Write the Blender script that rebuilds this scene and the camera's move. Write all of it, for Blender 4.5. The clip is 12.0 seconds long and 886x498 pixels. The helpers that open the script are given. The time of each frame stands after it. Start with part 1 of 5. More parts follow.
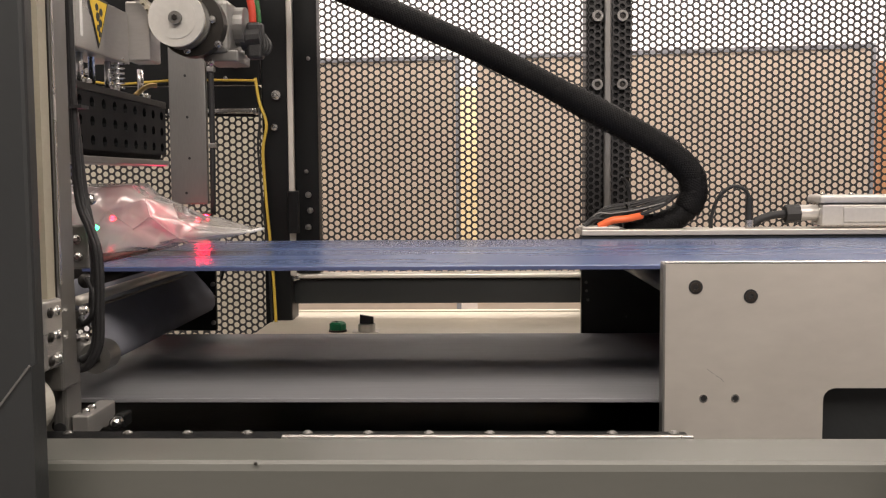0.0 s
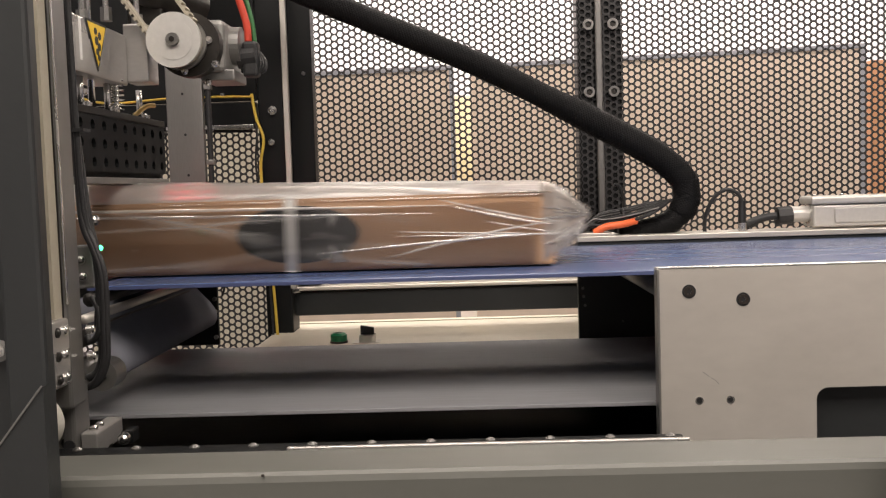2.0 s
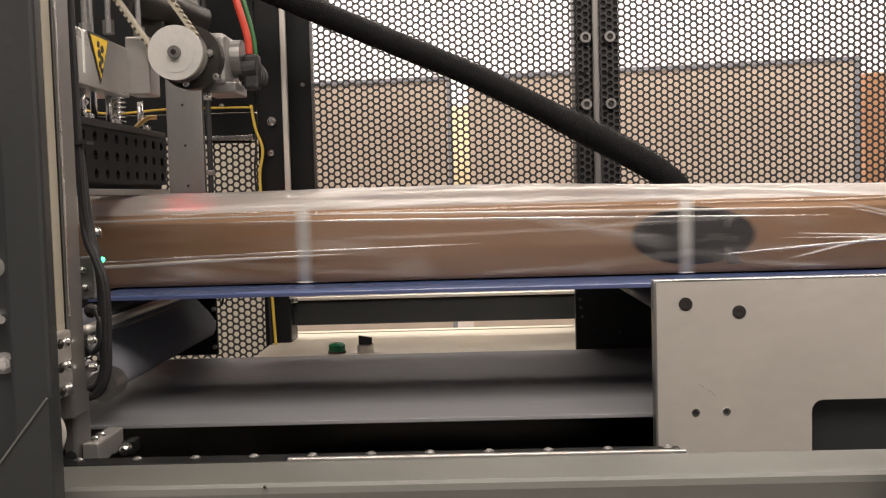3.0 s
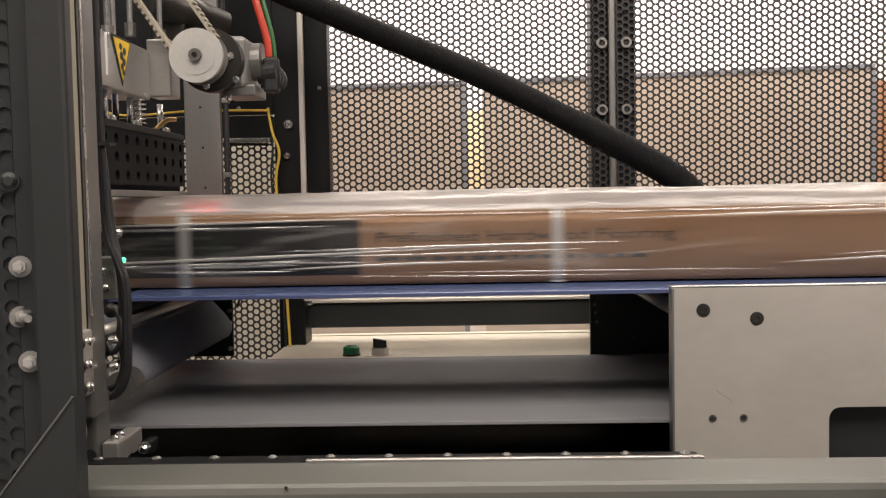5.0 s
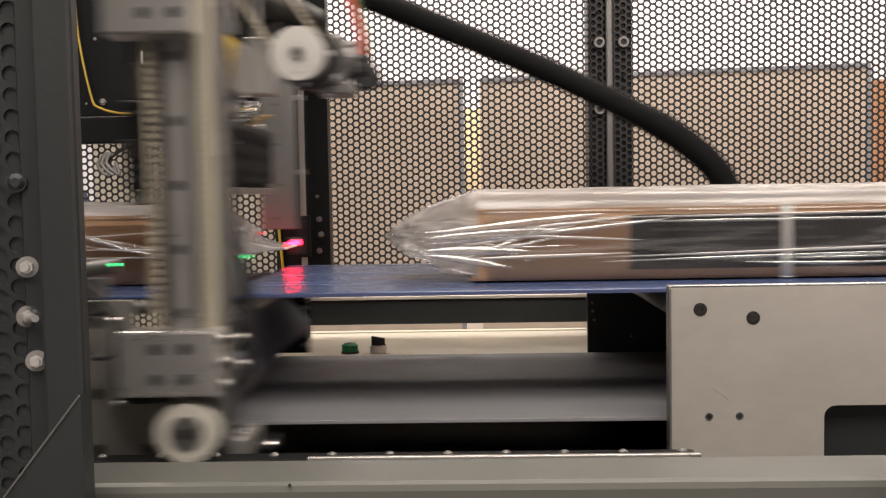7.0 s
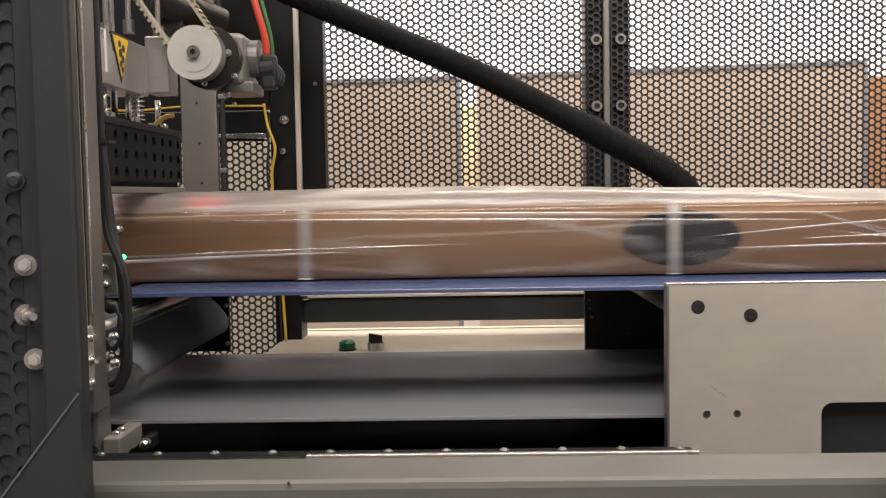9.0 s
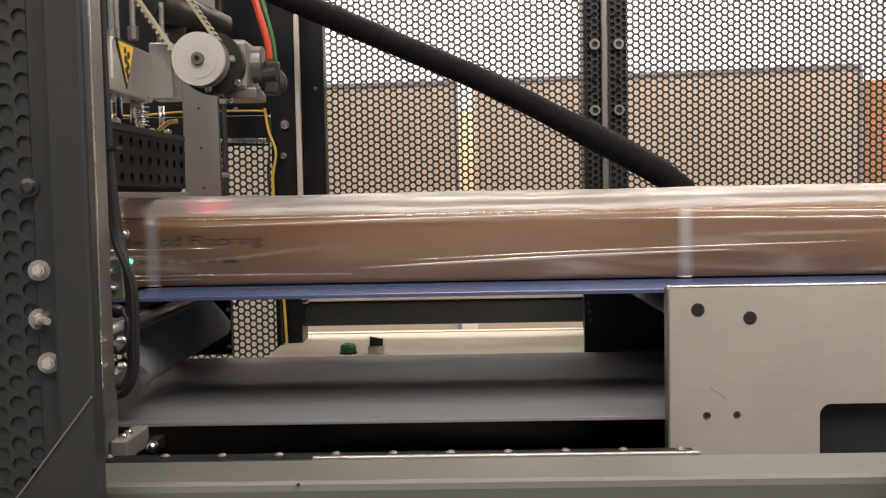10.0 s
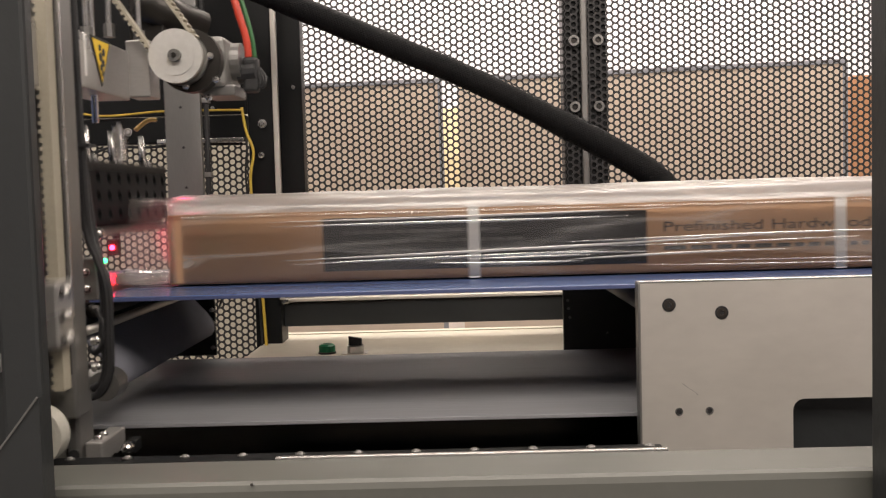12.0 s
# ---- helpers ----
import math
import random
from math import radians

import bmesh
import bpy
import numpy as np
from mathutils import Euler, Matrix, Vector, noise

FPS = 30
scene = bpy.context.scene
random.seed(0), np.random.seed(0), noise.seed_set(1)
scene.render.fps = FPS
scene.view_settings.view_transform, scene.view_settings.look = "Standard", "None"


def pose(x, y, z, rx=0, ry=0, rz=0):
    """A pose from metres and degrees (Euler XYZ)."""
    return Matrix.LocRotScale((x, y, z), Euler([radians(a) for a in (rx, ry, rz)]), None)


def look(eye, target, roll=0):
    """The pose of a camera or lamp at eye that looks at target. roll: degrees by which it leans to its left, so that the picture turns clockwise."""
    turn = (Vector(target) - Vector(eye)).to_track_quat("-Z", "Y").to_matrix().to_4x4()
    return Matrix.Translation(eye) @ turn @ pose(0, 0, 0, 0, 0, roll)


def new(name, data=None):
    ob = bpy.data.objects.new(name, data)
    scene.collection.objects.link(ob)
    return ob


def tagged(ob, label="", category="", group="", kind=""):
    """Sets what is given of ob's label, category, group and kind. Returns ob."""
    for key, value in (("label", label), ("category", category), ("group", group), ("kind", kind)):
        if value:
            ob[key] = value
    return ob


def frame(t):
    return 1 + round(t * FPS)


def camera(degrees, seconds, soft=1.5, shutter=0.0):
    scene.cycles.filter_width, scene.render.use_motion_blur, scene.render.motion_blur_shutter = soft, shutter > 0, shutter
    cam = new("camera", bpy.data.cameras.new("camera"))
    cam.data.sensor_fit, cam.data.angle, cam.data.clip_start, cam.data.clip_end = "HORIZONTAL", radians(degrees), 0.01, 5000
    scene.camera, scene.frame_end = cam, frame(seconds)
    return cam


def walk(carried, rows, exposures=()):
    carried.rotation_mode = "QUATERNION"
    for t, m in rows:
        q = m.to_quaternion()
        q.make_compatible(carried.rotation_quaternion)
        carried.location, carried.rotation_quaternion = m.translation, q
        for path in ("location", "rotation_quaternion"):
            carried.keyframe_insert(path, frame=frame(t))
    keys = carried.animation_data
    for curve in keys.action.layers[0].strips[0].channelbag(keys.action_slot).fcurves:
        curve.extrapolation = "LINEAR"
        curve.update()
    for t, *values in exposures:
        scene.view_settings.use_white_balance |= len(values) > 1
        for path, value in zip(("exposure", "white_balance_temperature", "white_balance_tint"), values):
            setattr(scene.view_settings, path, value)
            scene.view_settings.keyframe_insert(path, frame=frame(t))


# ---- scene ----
cam = camera(49.7, 12.0, soft=1.2, shutter=0.6)
PATH = [
    (0, (0.072, -0.014, 1.233), (0.015, 1.98, 1.089), -0.4),
    (0.5, (0.069, -0.017, 1.233), (0.014, 1.977, 1.096), -0.7),
    (1, (0.073, -0.019, 1.233), (0.02, 1.976, 1.099), -1.5),
    (1.5, (0.072, -0.027, 1.234), (0.016, 1.968, 1.099), -1.9),
    (2, (0.074, -0.033, 1.239), (0.02, 1.962, 1.109), -1.8),
    (2.5, (0.074, -0.038, 1.241), (0.026, 1.958, 1.119), -1.8),
    (3, (0.071, -0.042, 1.244), (0.026, 1.954, 1.131), -1.6),
    (5, (0.062, -0.046, 1.244), (-0.003, 1.951, 1.14), -1.1),
    (5.5, (0.06, -0.047, 1.245), (-0.002, 1.949, 1.136), -0.9),
    (6, (0.061, -0.05, 1.247), (0.0, 1.947, 1.138), -1.0),
    (6.5, (0.062, -0.05, 1.245), (0.004, 1.946, 1.137), -1.1),
    (7, (0.058, -0.055, 1.248), (0.002, 1.941, 1.136), -1.0),
    (9, (0.056, -0.055, 1.249), (0.008, 1.941, 1.13), -1.0),
    (9.5, (0.056, -0.06, 1.248), (0.014, 1.937, 1.135), -1.1),
    (10, (0.048, -0.067, 1.251), (0.01, 1.93, 1.138), -1.1),
    (10.5, (0.062, -0.055, 1.247), (0.027, 1.941, 1.137), -1.3),
    (11, (0.077, -0.054, 1.246), (0.048, 1.942, 1.135), -1.4),
    (11.5, (0.078, -0.058, 1.248), (0.05, 1.939, 1.137), -1.6),
    (12, (0.078, -0.055, 1.245), (0.047, 1.941, 1.134), -1.6),
]
STOPS = [(0, 0.0), (1.5, -0.01), (3, -0.06), (5, -0.13), (7.2, -0.15), (9, -0.08), (10.5, -0.09), (12, -0.12)]
walk(cam, [(t, look(eye, target, roll)) for t, eye, target, roll in PATH], STOPS)

# ---- light ----
world = bpy.data.worlds.new("hall")
scene.world = world
world.use_nodes = True
world.node_tree.nodes["Background"].inputs[0].default_value = (0.75, 0.8, 0.9, 1)
world.node_tree.nodes["Background"].inputs[1].default_value = 0.05


def ceiling_lamp(x, y, z, sx, sy, watts, colour=(1.0, 0.885, 0.79)):
    lamp = bpy.data.lights.new("ceiling_area", "AREA")
    lamp.shape, lamp.size, lamp.size_y, lamp.energy, lamp.color = "RECTANGLE", sx, sy, watts, colour
    ob = new("ceiling_area", lamp)
    ob.matrix_basis = pose(x, y, z)
    return ob


# the machine's red sensor light, behind the belt at the sealing jaws
sensor = bpy.data.lights.new("red_sensor_light", "SPOT")
sensor.energy, sensor.color, sensor.shadow_soft_size, sensor.spot_size, sensor.spot_blend = 5.5, (1.0, 0.01, 0.09), 0.004, radians(28), 0.5
new("red_sensor_light", sensor).matrix_basis = look((-0.350, 1.462, 1.166), (-0.305, 1.15, 1.224))

LAMPS = [(0.3, -0.65, 2.92, 3.0, 1.4, 148), (-2.0, 0.5, 2.92, 1.2, 0.3, 8), (0.4, 4.2, 2.92, 5.0, 0.5, 155), (0.2, 2.1, 2.92, 4.4, 0.5, 80)]
for row in LAMPS:
    ceiling_lamp(*row)

# ---- materials ----


def material(name, colour, rough=0.5, metal=0.0, scale=30.0, vary=0.15, bump=0.0, stretch=(1, 1, 1), second=0.1, spec=0.5):
    """Principled surface with large stains and fine grain."""
    m = bpy.data.materials.new(name)
    m.use_nodes = True
    nt = m.node_tree
    b = nt.nodes["Principled BSDF"]
    b.inputs["Metallic"].default_value = metal
    b.inputs["Specular IOR Level"].default_value = spec
    geo = nt.nodes.new("ShaderNodeTexCoord")
    mp = nt.nodes.new("ShaderNodeMapping")
    mp.inputs["Scale"].default_value = stretch
    nt.links.new(geo.outputs["Object"], mp.inputs[0])
    fine = nt.nodes.new("ShaderNodeTexNoise")
    fine.inputs["Scale"].default_value, fine.inputs["Detail"].default_value = scale * 6, 6
    big = nt.nodes.new("ShaderNodeTexNoise")
    big.inputs["Scale"].default_value, big.inputs["Detail"].default_value = scale * 0.35, 4
    for n in (fine, big):
        nt.links.new(mp.outputs[0], n.inputs["Vector"])
    mix1 = nt.nodes.new("ShaderNodeMapRange")
    mix1.inputs[3].default_value, mix1.inputs[4].default_value = 1 - vary, 1 + vary
    mix2 = nt.nodes.new("ShaderNodeMapRange")
    mix2.inputs[3].default_value, mix2.inputs[4].default_value = 1 - second, 1 + second
    nt.links.new(big.outputs[0], mix1.inputs[0])
    nt.links.new(fine.outputs[0], mix2.inputs[0])
    mul = nt.nodes.new("ShaderNodeMath")
    mul.operation = "MULTIPLY"
    nt.links.new(mix1.outputs[0], mul.inputs[0])
    nt.links.new(mix2.outputs[0], mul.inputs[1])
    col = nt.nodes.new("ShaderNodeVectorMath")
    col.operation = "SCALE"
    col.inputs[0].default_value = colour
    nt.links.new(mul.outputs[0], col.inputs["Scale"])
    nt.links.new(col.outputs[0], b.inputs["Base Color"])
    rr = nt.nodes.new("ShaderNodeMapRange")
    rr.inputs[3].default_value, rr.inputs[4].default_value = max(0.05, rough - 0.1), min(1, rough + 0.1)
    nt.links.new(big.outputs[0], rr.inputs[0])
    nt.links.new(rr.outputs[0], b.inputs["Roughness"])
    if bump:
        bp = nt.nodes.new("ShaderNodeBump")
        bp.inputs["Strength"].default_value, bp.inputs["Distance"].default_value = bump, 0.002
        nt.links.new(fine.outputs[0], bp.inputs["Height"])
        nt.links.new(bp.outputs[0], b.inputs["Normal"])
    return m


def glow(name, colour, strength):
    m = bpy.data.materials.new(name)
    m.use_nodes = True
    b = m.node_tree.nodes["Principled BSDF"]
    b.inputs["Base Color"].default_value = (*colour, 1)
    b.inputs["Emission Color"].default_value = (*colour, 1)
    b.inputs["Emission Strength"].default_value = strength
    return m


def clear_film(name, milk=0.08, gloss=0.22, scale=(6, 40, 40), bump=0.6, fold_glint=0.0, cell=(3, 4, 16), blur=0.16):
    """Thin clear wrap: see-through, slightly milky, with creased shine partly painted as pale lines."""
    m = bpy.data.materials.new(name)
    m.use_nodes = True
    nt = m.node_tree
    nt.nodes.remove(nt.nodes["Principled BSDF"])
    out = nt.nodes["Material Output"]
    clear = nt.nodes.new("ShaderNodeBsdfTransparent")
    shine = nt.nodes.new("ShaderNodeBsdfGlossy")
    shine.inputs["Roughness"].default_value = blur
    white = nt.nodes.new("ShaderNodeBsdfDiffuse")
    white.inputs["Color"].default_value = (0.85, 0.83, 0.8, 1)
    tc = nt.nodes.new("ShaderNodeTexCoord")
    mp = nt.nodes.new("ShaderNodeMapping")
    mp.inputs["Scale"].default_value = scale
    mp.inputs["Rotation"].default_value = (0, radians(6), 0)
    nt.links.new(tc.outputs["Object"], mp.inputs[0])
    no = nt.nodes.new("ShaderNodeTexNoise")
    no.inputs["Scale"].default_value, no.inputs["Detail"].default_value = 1.0, 4
    nt.links.new(mp.outputs[0], no.inputs["Vector"])
    bp = nt.nodes.new("ShaderNodeBump")
    bp.inputs["Strength"].default_value, bp.inputs["Distance"].default_value = bump, 0.01
    nt.links.new(no.outputs[0], bp.inputs["Height"])
    nt.links.new(bp.outputs[0], shine.inputs["Normal"])
    a = nt.nodes.new("ShaderNodeMixShader")
    a.inputs[0].default_value = milk
    if fold_glint:
        # glints on the film's folds, painted as pale lines along creases, strong in some patches
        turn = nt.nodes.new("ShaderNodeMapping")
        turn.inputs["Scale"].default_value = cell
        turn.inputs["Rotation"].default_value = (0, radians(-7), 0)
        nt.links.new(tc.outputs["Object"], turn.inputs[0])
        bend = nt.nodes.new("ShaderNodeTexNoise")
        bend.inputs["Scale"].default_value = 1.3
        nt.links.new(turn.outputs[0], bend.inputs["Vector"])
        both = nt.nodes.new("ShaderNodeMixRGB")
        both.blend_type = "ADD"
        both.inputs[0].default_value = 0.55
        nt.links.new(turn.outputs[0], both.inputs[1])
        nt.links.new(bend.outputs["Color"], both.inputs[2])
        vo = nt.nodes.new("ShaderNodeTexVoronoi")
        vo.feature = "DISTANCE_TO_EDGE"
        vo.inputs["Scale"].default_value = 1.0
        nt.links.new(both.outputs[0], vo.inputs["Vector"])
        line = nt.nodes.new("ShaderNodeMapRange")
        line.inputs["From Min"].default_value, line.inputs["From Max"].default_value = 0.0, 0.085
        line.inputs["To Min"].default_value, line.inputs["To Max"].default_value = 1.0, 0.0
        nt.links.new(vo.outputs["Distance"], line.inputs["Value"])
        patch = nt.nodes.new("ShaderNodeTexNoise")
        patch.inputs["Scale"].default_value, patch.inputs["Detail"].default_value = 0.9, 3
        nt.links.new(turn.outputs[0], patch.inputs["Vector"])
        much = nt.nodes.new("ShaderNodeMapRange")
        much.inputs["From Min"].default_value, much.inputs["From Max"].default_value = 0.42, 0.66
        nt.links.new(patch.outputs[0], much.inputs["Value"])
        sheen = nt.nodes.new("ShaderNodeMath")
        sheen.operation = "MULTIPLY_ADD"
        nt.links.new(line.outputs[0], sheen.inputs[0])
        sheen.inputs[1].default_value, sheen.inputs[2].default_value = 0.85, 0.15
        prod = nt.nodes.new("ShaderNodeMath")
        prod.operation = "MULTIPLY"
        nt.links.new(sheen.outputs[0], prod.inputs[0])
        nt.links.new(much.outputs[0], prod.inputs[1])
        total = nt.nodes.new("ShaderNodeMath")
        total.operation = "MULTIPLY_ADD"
        total.inputs[1].default_value, total.inputs[2].default_value = fold_glint, milk
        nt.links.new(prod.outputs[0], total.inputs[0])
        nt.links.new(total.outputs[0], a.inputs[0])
    nt.links.new(clear.outputs[0], a.inputs[1])
    passing = nt.nodes.new("ShaderNodeBsdfTranslucent")
    passing.inputs["Color"].default_value = (0.85, 0.83, 0.8, 1)
    body = nt.nodes.new("ShaderNodeMixShader")
    body.inputs[0].default_value = 0.5
    nt.links.new(white.outputs[0], body.inputs[1])
    nt.links.new(passing.outputs[0], body.inputs[2])
    nt.links.new(body.outputs[0], a.inputs[2])
    fr = nt.nodes.new("ShaderNodeFresnel")
    fr.inputs[0].default_value = 1.5
    nt.links.new(bp.outputs[0], fr.inputs["Normal"])
    ad = nt.nodes.new("ShaderNodeMath")
    ad.operation = "MULTIPLY_ADD"
    ad.inputs[1].default_value, ad.inputs[2].default_value = 0.9, gloss
    ad.use_clamp = True
    nt.links.new(fr.outputs[0], ad.inputs[0])
    b = nt.nodes.new("ShaderNodeMixShader")
    nt.links.new(ad.outputs[0], b.inputs[0])
    nt.links.new(a.outputs[0], b.inputs[1])
    nt.links.new(shine.outputs[0], b.inputs[2])
    nt.links.new(b.outputs[0], out.inputs[0])
    return m


def braid(name, colour):
    """Woven sleeve: two crossing sets of strands, slightly glossy on their crowns."""
    m = bpy.data.materials.new(name)
    m.use_nodes = True
    nt = m.node_tree
    b = nt.nodes["Principled BSDF"]
    tc = nt.nodes.new("ShaderNodeTexCoord")
    waves = []
    for turn in (38, -38):
        mp = nt.nodes.new("ShaderNodeMapping")
        mp.inputs["Rotation"].default_value = (0, radians(turn), 0)
        nt.links.new(tc.outputs["Object"], mp.inputs[0])
        wv = nt.nodes.new("ShaderNodeTexWave")
        wv.bands_direction = "X"
        wv.inputs["Scale"].default_value, wv.inputs["Distortion"].default_value, wv.inputs["Detail Scale"].default_value = 85, 2.2, 3
        nt.links.new(mp.outputs[0], wv.inputs["Vector"])
        waves.append(wv)
    top = nt.nodes.new("ShaderNodeMath")
    top.operation = "MULTIPLY"
    for k in (0, 1):
        nt.links.new(waves[k].outputs["Fac"], top.inputs[k])
    lumps = nt.nodes.new("ShaderNodeTexNoise")
    lumps.inputs["Scale"].default_value, lumps.inputs["Detail"].default_value = 60, 4
    nt.links.new(tc.outputs["Object"], lumps.inputs["Vector"])
    high = nt.nodes.new("ShaderNodeMath")
    high.operation = "MULTIPLY_ADD"
    high.inputs[1].default_value = 1.8
    nt.links.new(lumps.outputs[0], high.inputs[0])
    nt.links.new(top.outputs[0], high.inputs[2])
    fade = nt.nodes.new("ShaderNodeMapRange")
    fade.inputs[3].default_value, fade.inputs[4].default_value = 0.85, 1.15
    nt.links.new(top.outputs[0], fade.inputs[0])
    col = nt.nodes.new("ShaderNodeVectorMath")
    col.operation = "SCALE"
    col.inputs[0].default_value = colour
    nt.links.new(fade.outputs[0], col.inputs["Scale"])
    nt.links.new(col.outputs[0], b.inputs["Base Color"])
    b.inputs["Roughness"].default_value, b.inputs["Specular IOR Level"].default_value = 0.6, 0.13
    bp = nt.nodes.new("ShaderNodeBump")
    bp.inputs["Strength"].default_value, bp.inputs["Distance"].default_value = 0.3, 0.003
    nt.links.new(high.outputs[0], bp.inputs["Height"])
    nt.links.new(bp.outputs[0], b.inputs["Normal"])
    return m


# the frame's charcoal paint, lightened to imitate light reflected along the rail
RAILPAINT = material("lit_charcoal_paint", (0.074, 0.075, 0.067), 0.36, 0, 10, 0.2, 0.0, (0.4, 3, 3), 0.05)
PAINT = material("charcoal_paint", (0.0155, 0.0172, 0.0178), 0.38, 0, 18, 0.18, 0.15)
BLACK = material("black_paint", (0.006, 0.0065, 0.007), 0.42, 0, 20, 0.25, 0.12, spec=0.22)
JAWBLACK = material("matt_black_jaw", (0.0065, 0.0068, 0.0075), 0.6, 0, 20, 0.25, 0.1, spec=0.12)
PERF = material("perforated_sheet", (0.022, 0.021, 0.022), 0.5, 0, 25, 0.2, 0.1)
ALU = material("milled_aluminium", (0.59, 0.558, 0.51), 0.42, 0.6, 7, 0.26, 0.04, (1, 1, 2), 0.07)
ALUC = material("carriage_aluminium", (0.47, 0.457, 0.44), 0.28, 0.72, 14, 0.2, 0.1, (1, 1, 4), 0.08)
TURNED = material("turned_aluminium", (0.62, 0.61, 0.585), 0.34, 0.35, 30, 0.1, 0.04)
JBOX = material("pale_cast_metal", (0.52, 0.5, 0.47), 0.38, 0.35, 30, 0.14, 0.12)
SOCKET = material("browned_steel", (0.05, 0.042, 0.036), 0.35, 0.6, 60, 0.2)
ALUD = material("dull_aluminium", (0.235, 0.23, 0.222), 0.4, 0.8, 12, 0.18, 0.1, (6, 1, 1))
STEEL = material("bright_steel", (0.7, 0.69, 0.67), 0.25, 1.0, 40, 0.1)
BOLT = material("dark_screw", (0.036, 0.033, 0.03), 0.4, 0.6, 60, 0.2)
BLUE = material("blue_belt", (0.052, 0.084, 0.19), 0.27, 0, 6, 0.2, 0.1, (0.4, 6, 1), 0.08)
GREY_BELT = material("grey_belt", (0.2, 0.202, 0.214), 0.62, 0, 5, 0.28, 0.25, (0.3, 5, 1), 0.12)
CARD = material("brown_cardboard", (0.445, 0.272, 0.16), 0.75, 0, 10, 0.07, 0.06, (1, 1, 1), 0.04)
INK = material("black_print", (0.02, 0.02, 0.021), 0.6, 0, 40, 0.3)
STRAP = material("white_strap", (0.75, 0.74, 0.72), 0.45, 0, 50, 0.08)
CREAM = material("cream_paint", (0.62, 0.57, 0.47), 0.4, 0, 10, 0.06, 0.05)
TAN = material("tan_board", (0.7, 0.585, 0.485), 0.7, 0, 4, 0.1, 0.1)
ORANGE = material("orange_board", (0.62, 0.33, 0.17), 0.6, 0, 5, 0.15, 0.1)
WHITE = material("white_wall", (0.82, 0.83, 0.85), 0.8, 0, 3, 0.05)
WIRE_YELLOW = material("yellow_wire", (0.55, 0.38, 0.05), 0.5, 0, 40, 0.15)
WALL = material("pale_grey_wall", (0.68, 0.675, 0.71), 0.8, 0, 3, 0.06)
YELLOW = material("yellow_plastic", (0.75, 0.5, 0.03), 0.45, 0, 40, 0.08)
PALE_YELLOW = material("pale_yellow_paint", (0.88, 0.81, 0.57), 0.5, 0, 20, 0.08)
GREEN = material("green_plastic", (0.01, 0.2, 0.08), 0.25, 0, 40, 0.1)
RUBBER = material("black_rubber", (0.012, 0.012, 0.013), 0.55, 0, 60, 0.3, 0.3)
SLEEVE = braid("braided_sleeve", (0.0055, 0.0055, 0.006))
ORANGE_WIRE = material("orange_cable", (0.85, 0.16, 0.05), 0.4, 0, 40, 0.1)
TOOTH = material("cream_timing_belt", (0.33, 0.30, 0.235), 0.6, 0, 50, 0.15)
NYLON = material("white_nylon", (0.47, 0.455, 0.4), 0.4, 0, 40, 0.08)
CONCRETE = material("grey_floor", (0.28, 0.27, 0.26), 0.5, 0, 2, 0.2, 0.1)
GREY = material("grey_cast_metal", (0.24, 0.234, 0.224), 0.45, 0.55, 30, 0.12, 0.15)
GREY_PLATE = material("worn_grey_plate", (0.35, 0.335, 0.305), 0.45, 0.5, 16, 0.14, 0.12)
BLUE_EDGE = material("blue_belt_edge", (0.05, 0.065, 0.15), 0.5, 0, 20, 0.15)
DROP = material("slate_belt", (0.15, 0.155, 0.18), 0.75, 0, 7, 0.3, 0.2, (1, 1, 1), 0.1, spec=0.2)
TRIM = material("grey_edge_trim", (0.32, 0.33, 0.37), 0.5, 0, 20, 0.1)
PRINT = material("grey_print", (0.09, 0.088, 0.085), 0.6, 0, 40, 0.2)
CARD_DARK = material("cardboard_fold", (0.3, 0.18, 0.1), 0.8, 0, 20, 0.1)
BRASS = material("brass", (0.42, 0.29, 0.12), 0.35, 0.9, 30, 0.15)
RED_WIRE = material("red_cable", (0.5, 0.05, 0.025), 0.4, 0, 40, 0.1)
GREEN_WIRE = material("green_cable", (0.04, 0.15, 0.05), 0.4, 0, 40, 0.1)
STRAP_SOFT = material("milky_seam", (0.7, 0.69, 0.67), 0.3, 0, 60, 0.1)
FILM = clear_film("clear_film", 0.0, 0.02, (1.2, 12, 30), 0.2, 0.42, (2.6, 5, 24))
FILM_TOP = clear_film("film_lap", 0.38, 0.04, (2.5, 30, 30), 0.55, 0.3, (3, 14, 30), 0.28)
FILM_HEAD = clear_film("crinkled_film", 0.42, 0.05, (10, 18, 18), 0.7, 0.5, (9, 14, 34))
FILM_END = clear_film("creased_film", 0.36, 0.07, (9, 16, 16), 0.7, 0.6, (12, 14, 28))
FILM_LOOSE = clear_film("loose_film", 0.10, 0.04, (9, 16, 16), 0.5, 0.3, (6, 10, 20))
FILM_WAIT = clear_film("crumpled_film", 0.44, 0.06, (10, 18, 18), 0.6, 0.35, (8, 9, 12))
# crease films whose whiteness imitates bright glints on folded wrap
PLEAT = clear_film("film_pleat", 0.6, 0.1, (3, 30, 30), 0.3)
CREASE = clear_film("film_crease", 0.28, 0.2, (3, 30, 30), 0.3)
RED_LED = glow("red_led", (1.0, 0.008, 0.025), 60)
DIFFUSER = glow("lamp_diffuser", (1.0, 0.93, 0.85), 1.2)
GREEN_LED = glow("green_led", (0.05, 1.0, 0.3), 6)

# ---- building helpers ----


